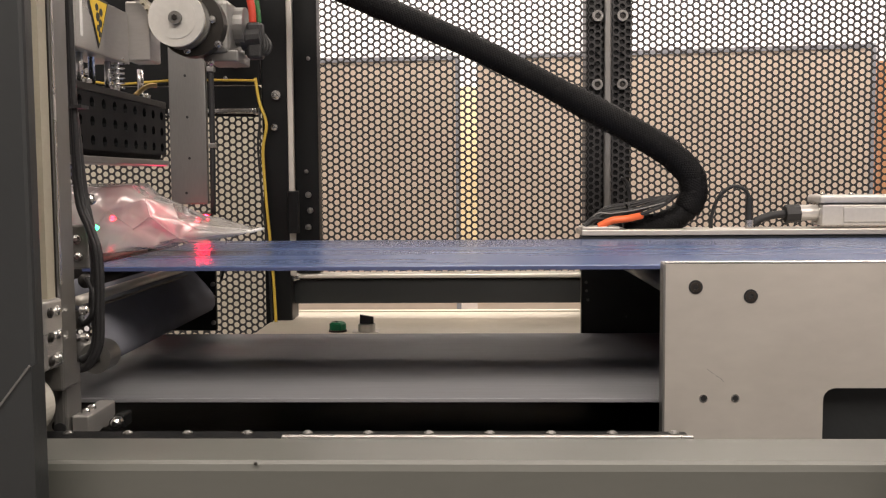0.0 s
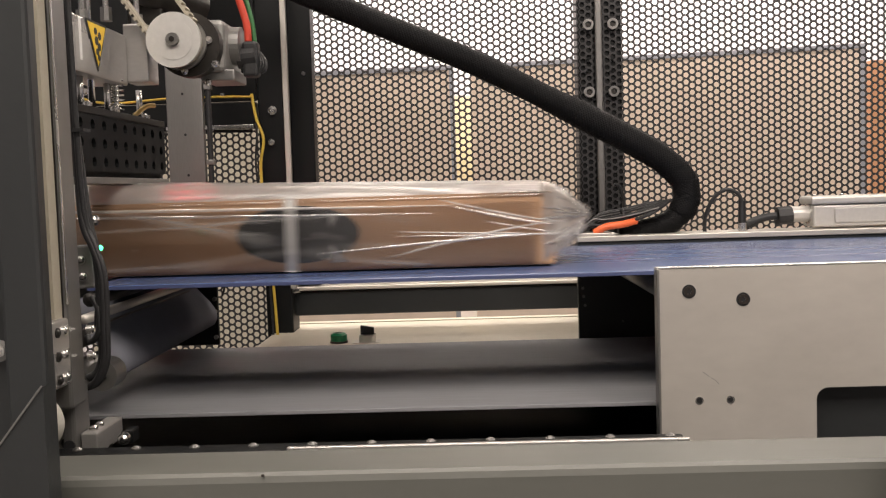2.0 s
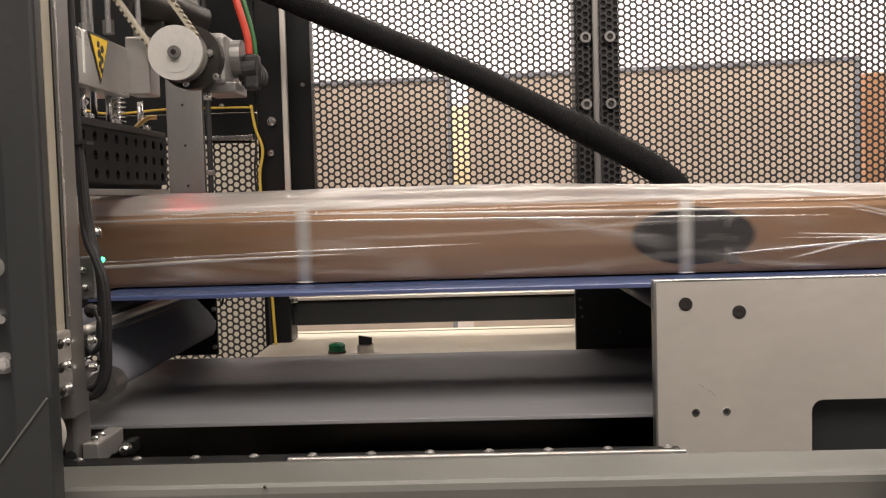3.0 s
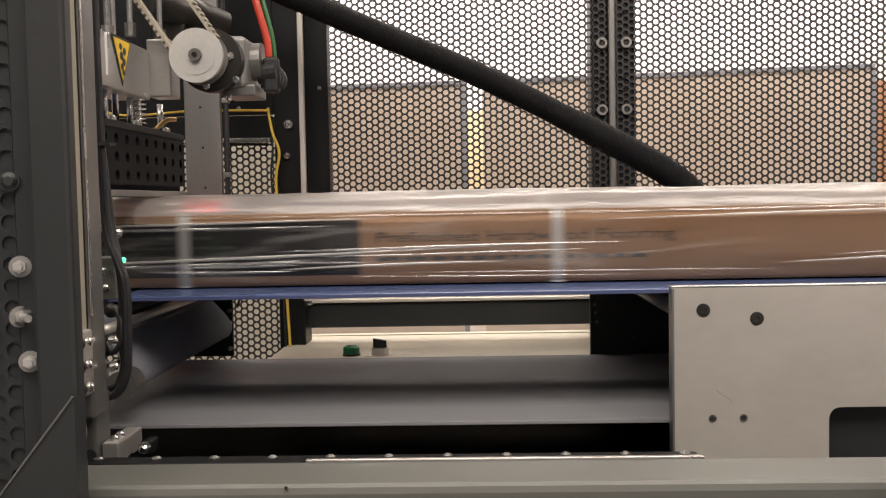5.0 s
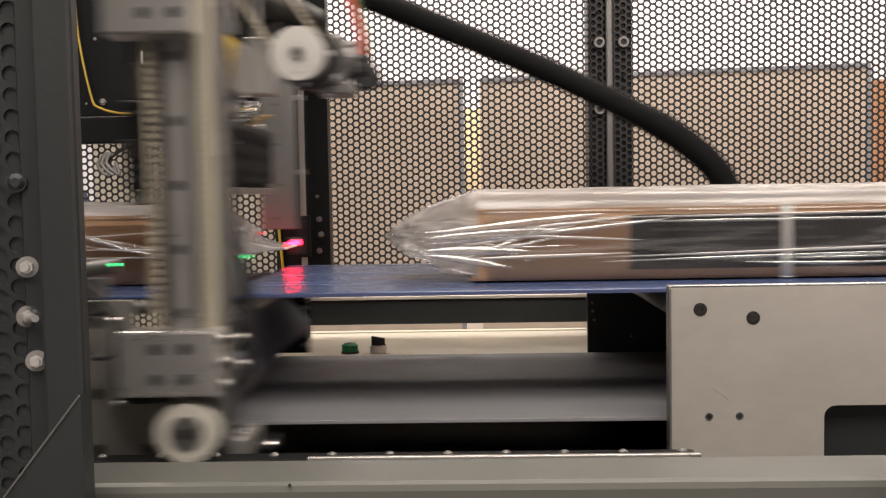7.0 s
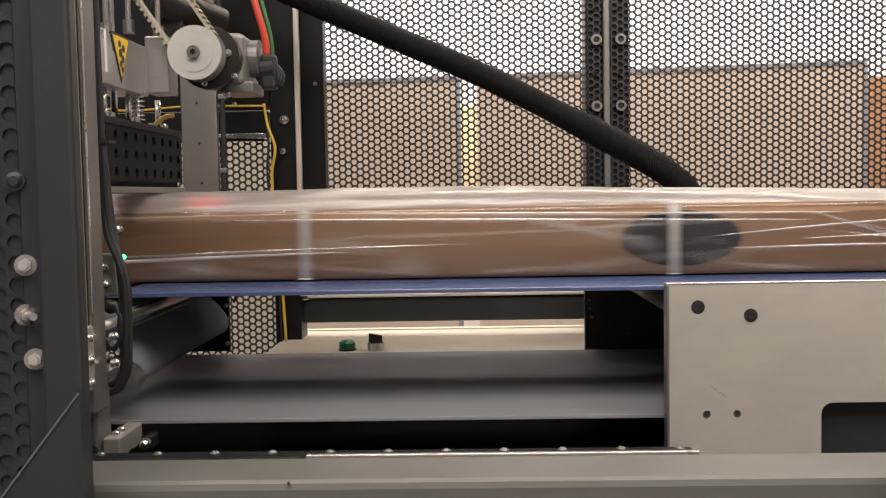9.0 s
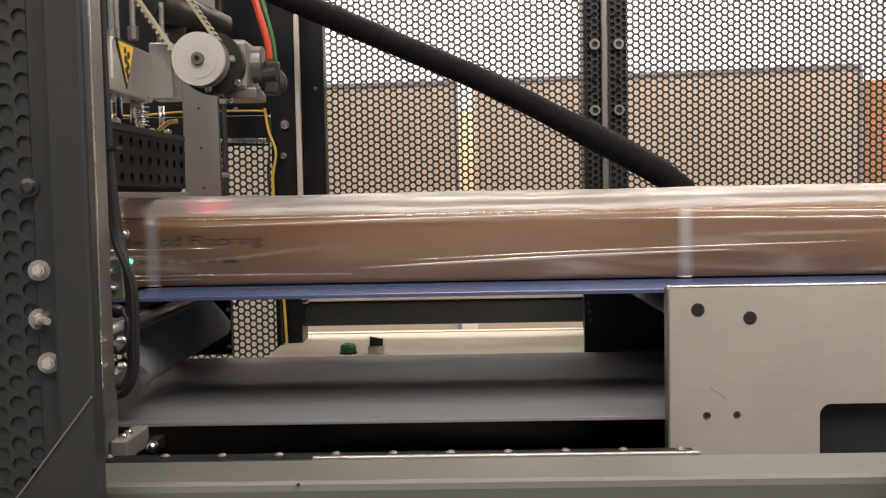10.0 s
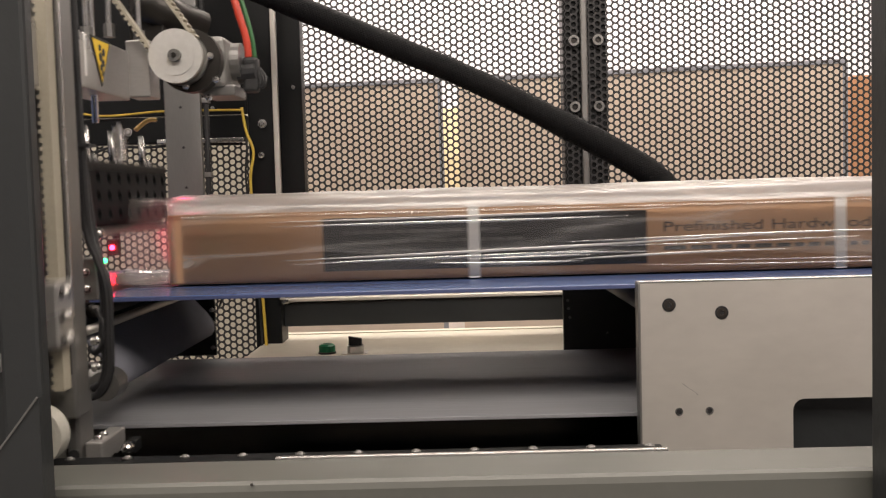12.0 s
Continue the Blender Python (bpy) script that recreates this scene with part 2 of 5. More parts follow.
def box(bm, x0, x1, y0, y1, z0, z1, bevel=0.0, turn=None):
    made = bmesh.ops.create_cube(bm, size=1)["verts"]
    bmesh.ops.transform(bm, matrix=Matrix.Translation(((x0 + x1) / 2, (y0 + y1) / 2, (z0 + z1) / 2)) @ (turn or Matrix()) @ Matrix.Diagonal((x1 - x0, y1 - y0, z1 - z0, 1)), verts=made)
    if bevel:
        edges = list({e for v in made for e in v.link_edges})
        bmesh.ops.bevel(bm, geom=edges, offset=bevel, segments=2, affect="EDGES", profile=0.5)
    return bm


def rod(bm, a, b, r, n=16, r2=None):
    a, b = Vector(a), Vector(b)
    d = b - a
    m = Matrix.Translation((a + b) / 2) @ d.to_track_quat("Z", "Y").to_matrix().to_4x4()
    bmesh.ops.create_cone(bm, cap_ends=True, segments=n, radius1=r, radius2=r if r2 is None else r2, depth=d.length, matrix=m)
    return bm


def ring(bm, a, b, r, hole, n=24):
    """A tube from a to b with a hole through it."""
    a, b = Vector(a), Vector(b)
    q = (b - a).to_track_quat("Z", "Y")
    rows = []
    for p, rad in ((a, r), (b, r), (b, hole), (a, hole)):
        rows.append([bm.verts.new(p + q @ Vector((rad * math.cos(k * 2 * math.pi / n), rad * math.sin(k * 2 * math.pi / n), 0))) for k in range(n)])
    for i in range(4):
        u, v = rows[i], rows[(i + 1) % 4]
        for k in range(n):
            bm.faces.new((u[k], u[(k + 1) % n], v[(k + 1) % n], v[k]))
    return bm


def tube(bm, points, r, n=10):
    """A smooth cable through points."""
    pts = [Vector(p) for p in points]
    fine = []
    for i in range(len(pts) - 1):
        p0, p1, p2, p3 = pts[max(i - 1, 0)], pts[i], pts[i + 1], pts[min(i + 2, len(pts) - 1)]
        for k in range(6):
            t = k / 6
            fine.append(0.5 * (2 * p1 + (p2 - p0) * t + (2 * p0 - 5 * p1 + 4 * p2 - p3) * t * t + (3 * p1 - p0 - 3 * p2 + p3) * t ** 3))
    fine.append(pts[-1])
    rows = []
    for i, p in enumerate(fine):
        d = (fine[min(i + 1, len(fine) - 1)] - fine[max(i - 1, 0)]).normalized()
        u = d.cross(Vector((0.13, 0.97, 0.2))).normalized()
        v = d.cross(u)
        rows.append([bm.verts.new(p + r * (u * math.cos(k * 2 * math.pi / n) + v * math.sin(k * 2 * math.pi / n))) for k in range(n)])
    for a, b in zip(rows, rows[1:]):
        for k in range(n):
            bm.faces.new((a[k], a[(k + 1) % n], b[(k + 1) % n], b[k]))
    bm.faces.new(rows[0])
    bm.faces.new(rows[-1][::-1])
    return bm


def slab(bm, outline, y0, y1):
    """A plate with the outline (x, z), from y0 to y1."""
    a = [bm.verts.new((x, y0, z)) for x, z in outline]
    b = [bm.verts.new((x, y1, z)) for x, z in outline]
    bm.faces.new(a)
    bm.faces.new(b[::-1])
    for k in range(len(a)):
        bm.faces.new((a[k], b[k], b[(k + 1) % len(a)], a[(k + 1) % len(a)]))
    bmesh.ops.recalc_face_normals(bm, faces=bm.faces)
    return bm


def part(name, bm, mat, parent=None, label="", smooth=False):
    me = bpy.data.meshes.new(name)
    bmesh.ops.recalc_face_normals(bm, faces=bm.faces)
    bm.to_mesh(me)
    bm.free()
    me.materials.append(mat)
    for p in me.polygons:
        p.use_smooth = smooth
    ob = new(name, me)
    if parent:
        ob.parent = parent
        ob.matrix_parent_inverse = parent.matrix_basis.inverted() if parent.parent is None else Matrix()
    if label:
        tagged(ob, label)
    return ob


def B():
    return bmesh.new()


def thing(name, loc, label, category, group="", kind=""):
    ob = new(name)
    ob.matrix_basis = pose(*loc)
    ob.empty_display_size = 0.02
    return tagged(ob, label, category, group, kind)


def perf_mesh(x0, x1, z0, z1, y, keep=None, pitch=0.0127, hole=0.0049, thick=0.0015, n=12):
    """A perforated sheet: every hole is cut, with its rim."""
    dx = pitch * math.sqrt(3) / 2
    verts, faces = [], []
    cols, rows = int((x1 - x0) / dx), int((z1 - z0) / pitch)
    # outer points of a hexagonal cell and the hole's edge, corner and side by turns
    R = pitch / math.sqrt(3)
    for i in range(cols):
        cx = x0 + (i + 0.5) * dx
        for j in range(rows):
            cz = z0 + (j + (0.5 if i % 2 else 0.0) + 0.5) * pitch
            base = len(verts)
            for k in range(n):
                a = 2 * math.pi * k / n
                rr = R * math.cos(math.pi / 6) / math.cos(a % (math.pi / 3) - math.pi / 6)
                verts.append((cx + rr * math.cos(a), y, cz + rr * math.sin(a)))
            for dy in (0, thick):
                for k in range(n):
                    a = 2 * math.pi * k / n
                    verts.append((cx + hole * math.cos(a), y + dy, cz + hole * math.sin(a)))
            for k in range(n):
                q = (k + 1) % n
                faces.append((base + k, base + q, base + n + q, base + n + k))
                faces.append((base + n + k, base + n + q, base + 2 * n + q, base + 2 * n + k))
    me = bpy.data.meshes.new("sheet")
    me.from_pydata(verts, [], faces)
    return me


def sheet(name, x0, x1, z0, z1, y, parent, label=""):
    me = perf_mesh(x0, x1, z0, z1, y)
    me.materials.append(PERF)
    ob = new(name, me)
    ob.parent = parent
    ob.matrix_parent_inverse = parent.matrix_basis.inverted()
    if label:
        tagged(ob, label)
    return ob


def screw(bm, x, y, z, r=0.0065, h=0.005, way=(0, -1, 0), n=14):
    w = Vector(way)
    p = Vector((x, y, z))
    rod(bm, p, p + w * h, r, n)
    rod(bm, p + w * h, p + w * (h + r * 0.35), r * 0.85, n, r * 0.45)
    return bm


# ---- hall ----
part("floor", box(B(), -7, 7, -4, 5.2, -0.1, 0), CONCRETE)
tagged(bpy.data.objects["floor"], "grey concrete workshop floor", "floor", kind="structure")
for nm, a in (("wall_north", (-7, 7, 5.0, 5.2, 0, 3.0)), ("wall_south", (-7, 7, -4.2, -4.0, 0, 3.0)), ("wall_west", (-7.2, -7, -4.2, 5.2, 0, 3.0)), ("wall_east", (7, 7.2, -4.2, 5.2, 0, 3.0))):
    tagged(part(nm, box(B(), *a), WALL), "plain pale grey workshop wall", "wall", kind="structure")
tagged(part("ceiling", box(B(), -7.2, 7.2, -4.2, 5.2, 3.0, 3.1), WHITE), "plain white workshop ceiling", "ceiling", kind="structure")
for x, y, z, sx, sy, w in LAMPS:
    fix = thing("ceiling_light", (x, y, 2.99), "long white ceiling light panel", "light", "ceiling lights")
    part("housing", box(B(), x - sx / 2 - 0.03, x + sx / 2 + 0.03, y - sy / 2 - 0.03, y + sy / 2 + 0.03, 2.945, 2.998, 0.004), WHITE, fix)
    part("diffuser", box(B(), x - sx / 2, x + sx / 2, y - sy / 2, y + sy / 2, 2.935, 2.9445), DIFFUSER, fix, "glowing white diffuser")

# boards and posts seen through the guard
for x0, x1, z0, z1 in ((-0.45, 0.046, 1.562, 1.568), (0.092, 1.155, 1.568, 1.588)):
    bd = thing("tan_board", ((x0 + x1) / 2, 2.62, 0), "tall tan-brown board with grey edging behind the machine", "board", "boards behind the machine")
    part("panel", slab(B(), [(x0, 0.0), (x1, 0.0), (x1, z1 - 0.012), (x0, z0 - 0.012)], 2.6, 2.64), TAN, bd)
    part("top_trim", slab(B(), [(x0, z0 - 0.0115), (x1, z1 - 0.0115), (x1, z1), (x0, z0)], 2.597, 2.643), TRIM, bd, "grey edge trim")
    part("side_trim", slab(B(), [(x1 - 0.012, 0.0), (x1 + 0.001, 0.0), (x1 + 0.001, z1 - 0.013), (x1 - 0.012, z1 - 0.013)], 2.596, 2.599), TRIM, bd, "grey edge trim")
ob = part("orange_board", box(B(), 1.178, 2.6, 2.62, 2.66, 0.0, 1.545, 0.003), ORANGE)
tagged(ob, "orange-brown board standing beside the tan board", "board", "boards behind the machine")
post = thing("steel_post", (0.07, 2.76, 0), "pale yellow steel post with a white lower half", "post")
part("upper_half", box(B(), 0.043, 0.097, 2.75, 2.77, 1.03, 1.50, 0.003), PALE_YELLOW, post)
part("lower_half", box(B(), 0.043, 0.097, 2.75, 2.77, 0.0, 1.0295, 0.003), WHITE, post, "white lower half")
ob = part("cream_board", box(B(), -0.99, -0.46, 2.6, 2.63, 0.0, 1.66, 0.003), CREAM)
tagged(ob, "plain cream board standing behind the perforated guard", "board", "boards behind the machine")
ob = part("blue_box", box(B(), -1.16, -1.0, 2.52, 2.58, 1.245, 1.280, 0.004), BLUE_EDGE)
tagged(ob, "small dark blue box on a stand", "box")
ob = part("stand", box(B(), -1.18, -1.0, 2.50, 2.60, 0.0, 1.245, 0.004), WHITE)
tagged(ob, "plain white stand under the blue box", "stand")

# ---- machine frame ----
fr = thing("machine_frame", (0, 0.65, 0), "charcoal painted steel frame of a packing machine", "machine frame")
part("front_post", box(B(), -0.2345, -0.2065, 0.584, 0.599, 0, 2.3, 0.003), PAINT, fr)
part("post_web", box(B(), -0.256, -0.244, 0.606, 0.66, 0, 2.3, 0.003), PAINT, fr)
part("front_post", box(B(), 0.364, 0.43, 0.584, 0.612, 0, 2.3, 0.003), PAINT, fr)
part("front_rail", box(B(), -0.5, 0.6, 0.618, 0.684, 0.963, 1.043, 0.006), RAILPAINT, fr, "charcoal square tube rail, paint lightened for the light on it")
part("gusset", slab(B(), [(-0.204, 1.118), (-0.204, 0.90), (-0.38, 0.90), (-0.376, 0.90)], 0.572, 0.582), PAINT, fr, "welded triangular corner plate")
b = B()
d = (Vector((-0.372, 0, 0.905)) - Vector((-0.2045, 0, 1.1178))).normalized()
a = Vector((-0.2045, 0.5712, 1.1186))
rod(b, a, a + d * 0.27, 0.0007, 8)
part("gusset_edge", b, ALUD, fr, "bare worn edge of the corner plate")
b = B()
bmesh.ops.create_icosphere(b, subdivisions=2, radius=0.0013, matrix=Matrix.Translation((-0.074, 0.6175, 1.0425)))
part("weld_bead", b, BOLT, fr)

part("rear_post", box(B(), -0.293, -0.2455, 1.669, 1.735, 0, 2.3, 0.003), BLACK, fr)
part("profile_strip", box(B(), -0.2452, -0.2352, 1.655, 1.6655, 1.066, 2.3, 0.002), ALU, fr, "bright aluminium strip")
part("rear_post", box(B(), 0.283, 0.364, 1.745, 1.80, 0, 2.3, 0.003), BLACK, fr)
part("profile_strip", box(B(), 0.314, 0.327, 1.727, 1.7365, 1.0, 2.3, 0.003), ALUD, fr, "bright aluminium strip")
part("rear_rail", box(B(), -0.250, 0.9, 1.70, 1.735, 1.011, 1.056, 0.003), PAINT, fr)
part("rail_ledge", box(B(), -0.246, 0.281, 1.690, 1.735, 1.058, 1.0655, 0.002), ALU, fr, "pale aluminium ledge")
part("ledge_end", rod(B(), (-0.247, 1.687, 1.0575), (-0.235, 1.687, 1.0595), 0.004, 10), STEEL, fr)
part("upper_rail", box(B(), -0.95, -0.295, 1.660, 1.684, 1.352, 1.400, 0.003), BLACK, fr)
part("upper_cover", box(B(), -0.95, -0.295, 1.672, 1.684, 1.402, 2.3, 0.002), BLACK, fr, "black cover plate")
part("slot_strip", box(B(), -0.529, -0.525, 1.669, 1.6705, 1.44, 1.517, 0.0005), STRAP, fr, "pale slot in the cover plate")
part("wire_channel", box(B(), -0.45, -0.296, 1.640, 1.658, 1.3515, 1.3585, 0.001), STEEL, fr, "bright underside trim of the upper rail")
for x, z, r in ((-0.266, 1.383, 0.0082), (-0.270, 1.327, 0.006), (-0.505, 1.374, 0.0075), (-0.336, 1.436, 0.006), (-0.60, 1.427, 0.006), (-0.355, 1.413, 0.004), (-0.61, 1.54, 0.003), (-0.63, 1.424, 0.0025)):
    yy = 1.668 if x > -0.29 else (1.659 if z < 1.4 else 1.671)
    part("bolt", screw(B(), x, yy, z, r, 0.005), STEEL, fr, smooth=False)
for x, z in ((-0.218, 1.208), (-0.215, 1.180), (-0.219, 1.150), (-0.214, 1.45), (-0.221, 1.25)):
    part("bolt", screw(B(), x, 1.699, z, 0.0055 if z < 1.22 else 0.0035, 0.004), ALUD, fr)
part("hinge_plate", box(B(), -0.245, -0.226, 1.640, 1.654, 1.142, 1.216, 0.002), BLACK, fr)
for x in (0.302, 0.3465):
    for z in (1.524, 1.4025):
        nut = part("bolt_ring", ring(B(), (x, 1.7365, z), (x, 1.728, z), 0.0098, 0.0056), ALUD, fr)
        part("socket_head", rod(B(), (x, 1.7365, z), (x, 1.732, z), 0.0052, 6), BOLT, fr)
    for z in (1.46, 1.44, 1.33, 1.58):
        part("rivet", screw(B(), x + 0.004 * math.sin(90 * z), 1.737, z, 0.0028, 0.002), BLACK, fr)

guard = thing("guard_panel", (0.04, 1.735, 1.0), "black perforated steel guard sheet with round holes", "guard", "perforated guards")
sheet("perforated_sheet", -0.2, 0.285, 1.06, 1.95, 1.737, guard)
part("edge_flange", box(B(), -0.2415, -0.199, 1.70, 1.7365, 1.067, 2.3, 0.002), BLACK, guard)
guard = thing("guard_panel", (0.7, 1.735, 1.0), "black perforated steel guard sheet with round holes", "guard", "perforated guards")
sheet("perforated_sheet", 0.287, 1.15, 1.06, 1.95, 1.740, guard)
part("edge_flange", box(B(), 1.15, 1.18, 1.70, 1.745, 1.067, 2.3, 0.002), BLACK, guard)
part("edge_flange", box(B(), 0.37, 1.149, 1.742, 1.76, 1.03, 1.062, 0.002), BLACK, guard)
guard = thing("guard_panel", (-0.5, 1.69, 0.9), "black perforated steel guard sheet below the cover plate", "guard", "perforated guards")
sheet("perforated_sheet", -0.95, -0.286, 0.93, 1.37, 1.69, guard)
part("edge_flange", box(B(), -0.98, -0.951, 1.685, 1.70, 0.93, 1.37, 0.002), BLACK, guard)
guard = thing("guard_panel", (-0.4, 0.6, 0.8), "charcoal perforated steel door sheet with a solid backing", "guard", "perforated guards")
me = perf_mesh(-0.2435 - 27.5 * 0.0147 * math.sqrt(3) / 2, -0.2435, 0.80, 1.62, 0.600, None, 0.0147, 0.0056, 0.002, 24)
me.materials.append(PAINT)
ob = new("perforated_sheet", me)
ob.parent, ob.matrix_parent_inverse = guard, guard.matrix_basis.inverted()
part("backing", box(B(), -0.6, -0.242, 0.6022, 0.605, 0.80, 1.62), PAINT, guard)
part("edge_strip", box(B(), -0.2512, -0.235, 0.5985, 0.5998, 0.80, 2.3, 0.001), PAINT, guard)
for x, z, w in ((-0.2505, 1.2035, (0.25, -0.97, 0.02)), (-0.2525, 1.169, (0.68, -0.73, 0.0)), (-0.2465, 1.138, (0.3, -0.95, 0.03))):
    w = Vector(w).normalized()
    p = Vector((x + 0.002, 0.598, z))
    st = part("washer", rod(B(), p, p + w * 0.0015, 0.0074, 24), GREY, guard, "zinc washer")
    part("nut", rod(B(), p + w * 0.0015, p + w * 0.0055, 0.0046, 6), ALUC, guard)
    part("stud", rod(B(), p, p + w * (0.017 if w.x > 0.5 else 0.010), 0.0027, 12), ALUC, guard, "protruding threaded stud")
part("plug", screw(B(), -0.2535, 0.599, 1.262, 0.007, 0.004, (0.2, -0.98, 0)), PAINT, guard)

# ---- wiring on the frame ----


def cable(name, points, r, mat, label, category="cable"):
    return tagged(part(name, tube(B(), points, r), mat, smooth=True), label, category)


cable("earth_wire", [(-0.64, 1.655, 1.66), (-0.636, 1.655, 1.55), (-0.616, 1.652, 1.44), (-0.60, 1.652, 1.415), (-0.545, 1.652, 1.4035), (-0.44, 1.652, 1.409), (-0.33, 1.652, 1.408), (-0.299, 1.652, 1.407)], 0.0021, WIRE_YELLOW, "thin yellow wire clipped along the black cover")
cable("earth_wire", [(-0.300, 1.655, 1.412), (-0.293, 1.652, 1.37), (-0.281, 1.65, 1.332), (-0.288, 1.65, 1.285), (-0.284, 1.65, 1.2), (-0.275, 1.65, 1.08), (-0.270, 1.652, 0.95)], 0.0027, WIRE_YELLOW, "yellow wire hanging along the black rear post")
cable("black_wire", [(-0.296, 1.658, 1.36), (-0.292, 1.648, 1.338), (-0.296, 1.648, 1.29), (-0.290, 1.648, 1.2), (-0.281, 1.65, 1.08), (-0.278, 1.652, 0.95)], 0.002, RUBBER, "thin black wire along the rear post")
cable("black_wire", [(-0.60, 1.662, 1.30), (-0.585, 1.655, 1.325), (-0.54, 1.652, 1.347), (-0.47, 1.652, 1.346), (-0.40, 1.652, 1.349), (-0.30, 1.652, 1.347)], 0.0025, RUBBER, "thin black wire under the upper rail")
for k in range(3):
    cable("clear_hose", [(-0.59 + 0.004 * k, 1.65, 1.335), (-0.605 + 0.008 * k, 1.645, 1.315), (-0.59 + 0.012 * k, 1.645, 1.295), (-0.575, 1.65, 1.31 + 0.004 * k)], 0.003, GREY, "coiled grey hose under the upper rail", "hose")

# ---- conveyors ----
out = thing("outfeed_conveyor", (0.6, 1.2, 0.95), "outfeed conveyor with milled aluminium side plate", "conveyor")
corner = [(0.427 + 0.012 * (1 - math.sin(a)), 1.009 + 0.012 * math.cos(a)) for a in [k * math.pi / 10 for k in range(6)]]
part("side_plate", slab(B(), [(0.266, 0.90), (0.266, 1.149), (2.6, 1.149), (2.6, 0.90), (1.6, 0.90), (1.6, 1.021)] + corner + [(0.427, 0.90)], 0.948, 0.963), ALU, out, "milled aluminium side plate with scratches")
part("plate_edge", box(B(), 0.2665, 2.6, 0.9475, 0.9495, 1.1475, 1.1496, 0.0004), STEEL, out, "bright chamfered top edge")
part("plate_edge", box(B(), 0.2655, 0.268, 0.9472, 0.9628, 0.905, 1.1470, 0.0004), ALUD, out, "dull sawn edge")
part("inner_plate", box(B(), 0.40, 1.7, 0.968, 0.975, 0.90, 1.03), PAINT, out)
part("rear_plate", box(B(), 0.242, 2.6, 1.45, 1.462, 0.985, 1.146, 0.001), PAINT, out)
part("rear_ledge", box(B(), 0.242, 2.6, 1.447, 1.53, 1.1465, 1.155, 0.001), ALU, out, "pale scuffed aluminium ledge")
part("ledge_block", box(B(), 0.243, 0.30, 1.449, 1.50, 1.1555, 1.160, 0.001), ALU, out)
for x, z in ((0.249, 1.075), (0.252, 1.048), (0.250, 1.062)):
    part("plate_screw", screw(B(), x, 1.4495, z, 0.0022, 0.002), ALUD, out)
part("plate_pin", screw(B(), 0.31, 1.4495, 1.022, 0.0018, 0.002), STEEL, out)
part("roller", rod(B(), (0.29, 0.965, 1.118), (0.29, 1.45, 1.118), 0.012, 20), ALUD, out, smooth=True)
part("bed", box(B(), 0.31, 5.4, 1.01, 1.44, 1.10, 1.134), BLACK, out)
for x, z in ((0.298, 1.124), (0.353, 1.1145)):
    hd = part("socket_screw", ring(B(), (x, 0.9478, z), (x, 0.9473, z), 0.0071, 0.0050), RUBBER, out, "dark countersunk screw")
    part("head", ring(B(), (x, 0.9478, z), (x, 0.9464, z), 0.0052, 0.0027, 28), SOCKET, hd)
    part("socket", rod(B(), (x, 0.9476, z), (x, 0.9472, z), 0.0028, 6), RUBBER, hd)
for x, z in ((0.307, 1.0105), (0.339, 1.0108)):
    part("threaded_hole", ring(B(), (x, 0.9479, z), (x, 0.9472, z), 0.0042, 0.0028), STEEL, out)
    part("hole_bottom", rod(B(), (x, 0.9479, z), (x, 0.9474, z), 0.0028, 12), RUBBER, out)
for k, (x, z, ln, an) in enumerate(((0.314, 1.038, 0.008, 38), (0.3255, 1.0295, 0.005, 50), (0.321, 1.033, 0.004, 25))):
    part("scratch", box(B(), x - ln / 2, x + ln / 2, 0.9477, 0.9480, z - 0.00025, z + 0.00025, 0, Matrix.Rotation(radians(an), 4, "Y")), ALUD, out)
for x in (1.5, 4.8):
    for y in (1.03, 1.39):
        part("leg", box(B(), x, x + 0.04, y, y + 0.04, 0, 1.1), PAINT, out)
belt_r = thing("upper_belt", (-0.36, 1.22, 1.1), "blue smooth conveyor belt under the cartons", "belt")
part("belt_strip", box(B(), -0.345, 5.4, 1.0, 1.44, 1.137, 1.142, 0.002), BLUE, belt_r)
part("belt_edge", box(B(), -0.345, 5.4, 0.9985, 0.9998, 1.1375, 1.1412), BLUE_EDGE, belt_r, "darker cut edge of the belt")
belt_l = thing("infeed_belt", (-0.46, 1.22, 1.1), "blue smooth infeed conveyor belt", "belt")
part("belt_strip", box(B(), -6.6, -0.425, 1.0, 1.44, 1.137, 1.142, 0.002), BLUE, belt_l)
part("nose_bar", rod(B(), (-0.432, 1.0, 1.128), (-0.432, 1.44, 1.128), 0.008, 14), ALUD, belt_l, smooth=True)
low = thing("return_belt", (0, 1.2, 0.99), "dark grey return belt with worn streaks", "belt")
part("belt_strip", box(B(), -1.2, 0.9, 1.0, 1.435, 0.994, 0.999, 0.001), GREY_BELT, low)
for x in (-0.9, 0.6):
    part("idler", rod(B(), (x, 1.0, 0.972), (x, 1.43, 0.972), 0.02, 20), ALUD, low, smooth=True)
inf = thing("infeed_conveyor", (-3, 1.2, 0), "infeed conveyor bed behind the post", "conveyor")
part("bed", box(B(), -6.6, -0.72, 1.01, 1.43, 1.10, 1.134), BLACK, inf)
part("end_roller", rod(B(), (-0.62, 1.0, 1.105), (-0.62, 1.45, 1.105), 0.018, 20), ALUD, inf, smooth=True)
part("side_plate", box(B(), -0.72, -0.605, 1.452, 1.462, 0.99, 1.13, 0.002), BLACK, inf)
part("edge_strip", box(B(), -0.604, -0.598, 1.450, 1.464, 0.99, 1.132, 0.001), ALU, inf)
led = B()
bmesh.ops.create_icosphere(led, subdivisions=2, radius=0.002, matrix=Matrix.Translation((-0.600, 1.449, 1.075)))
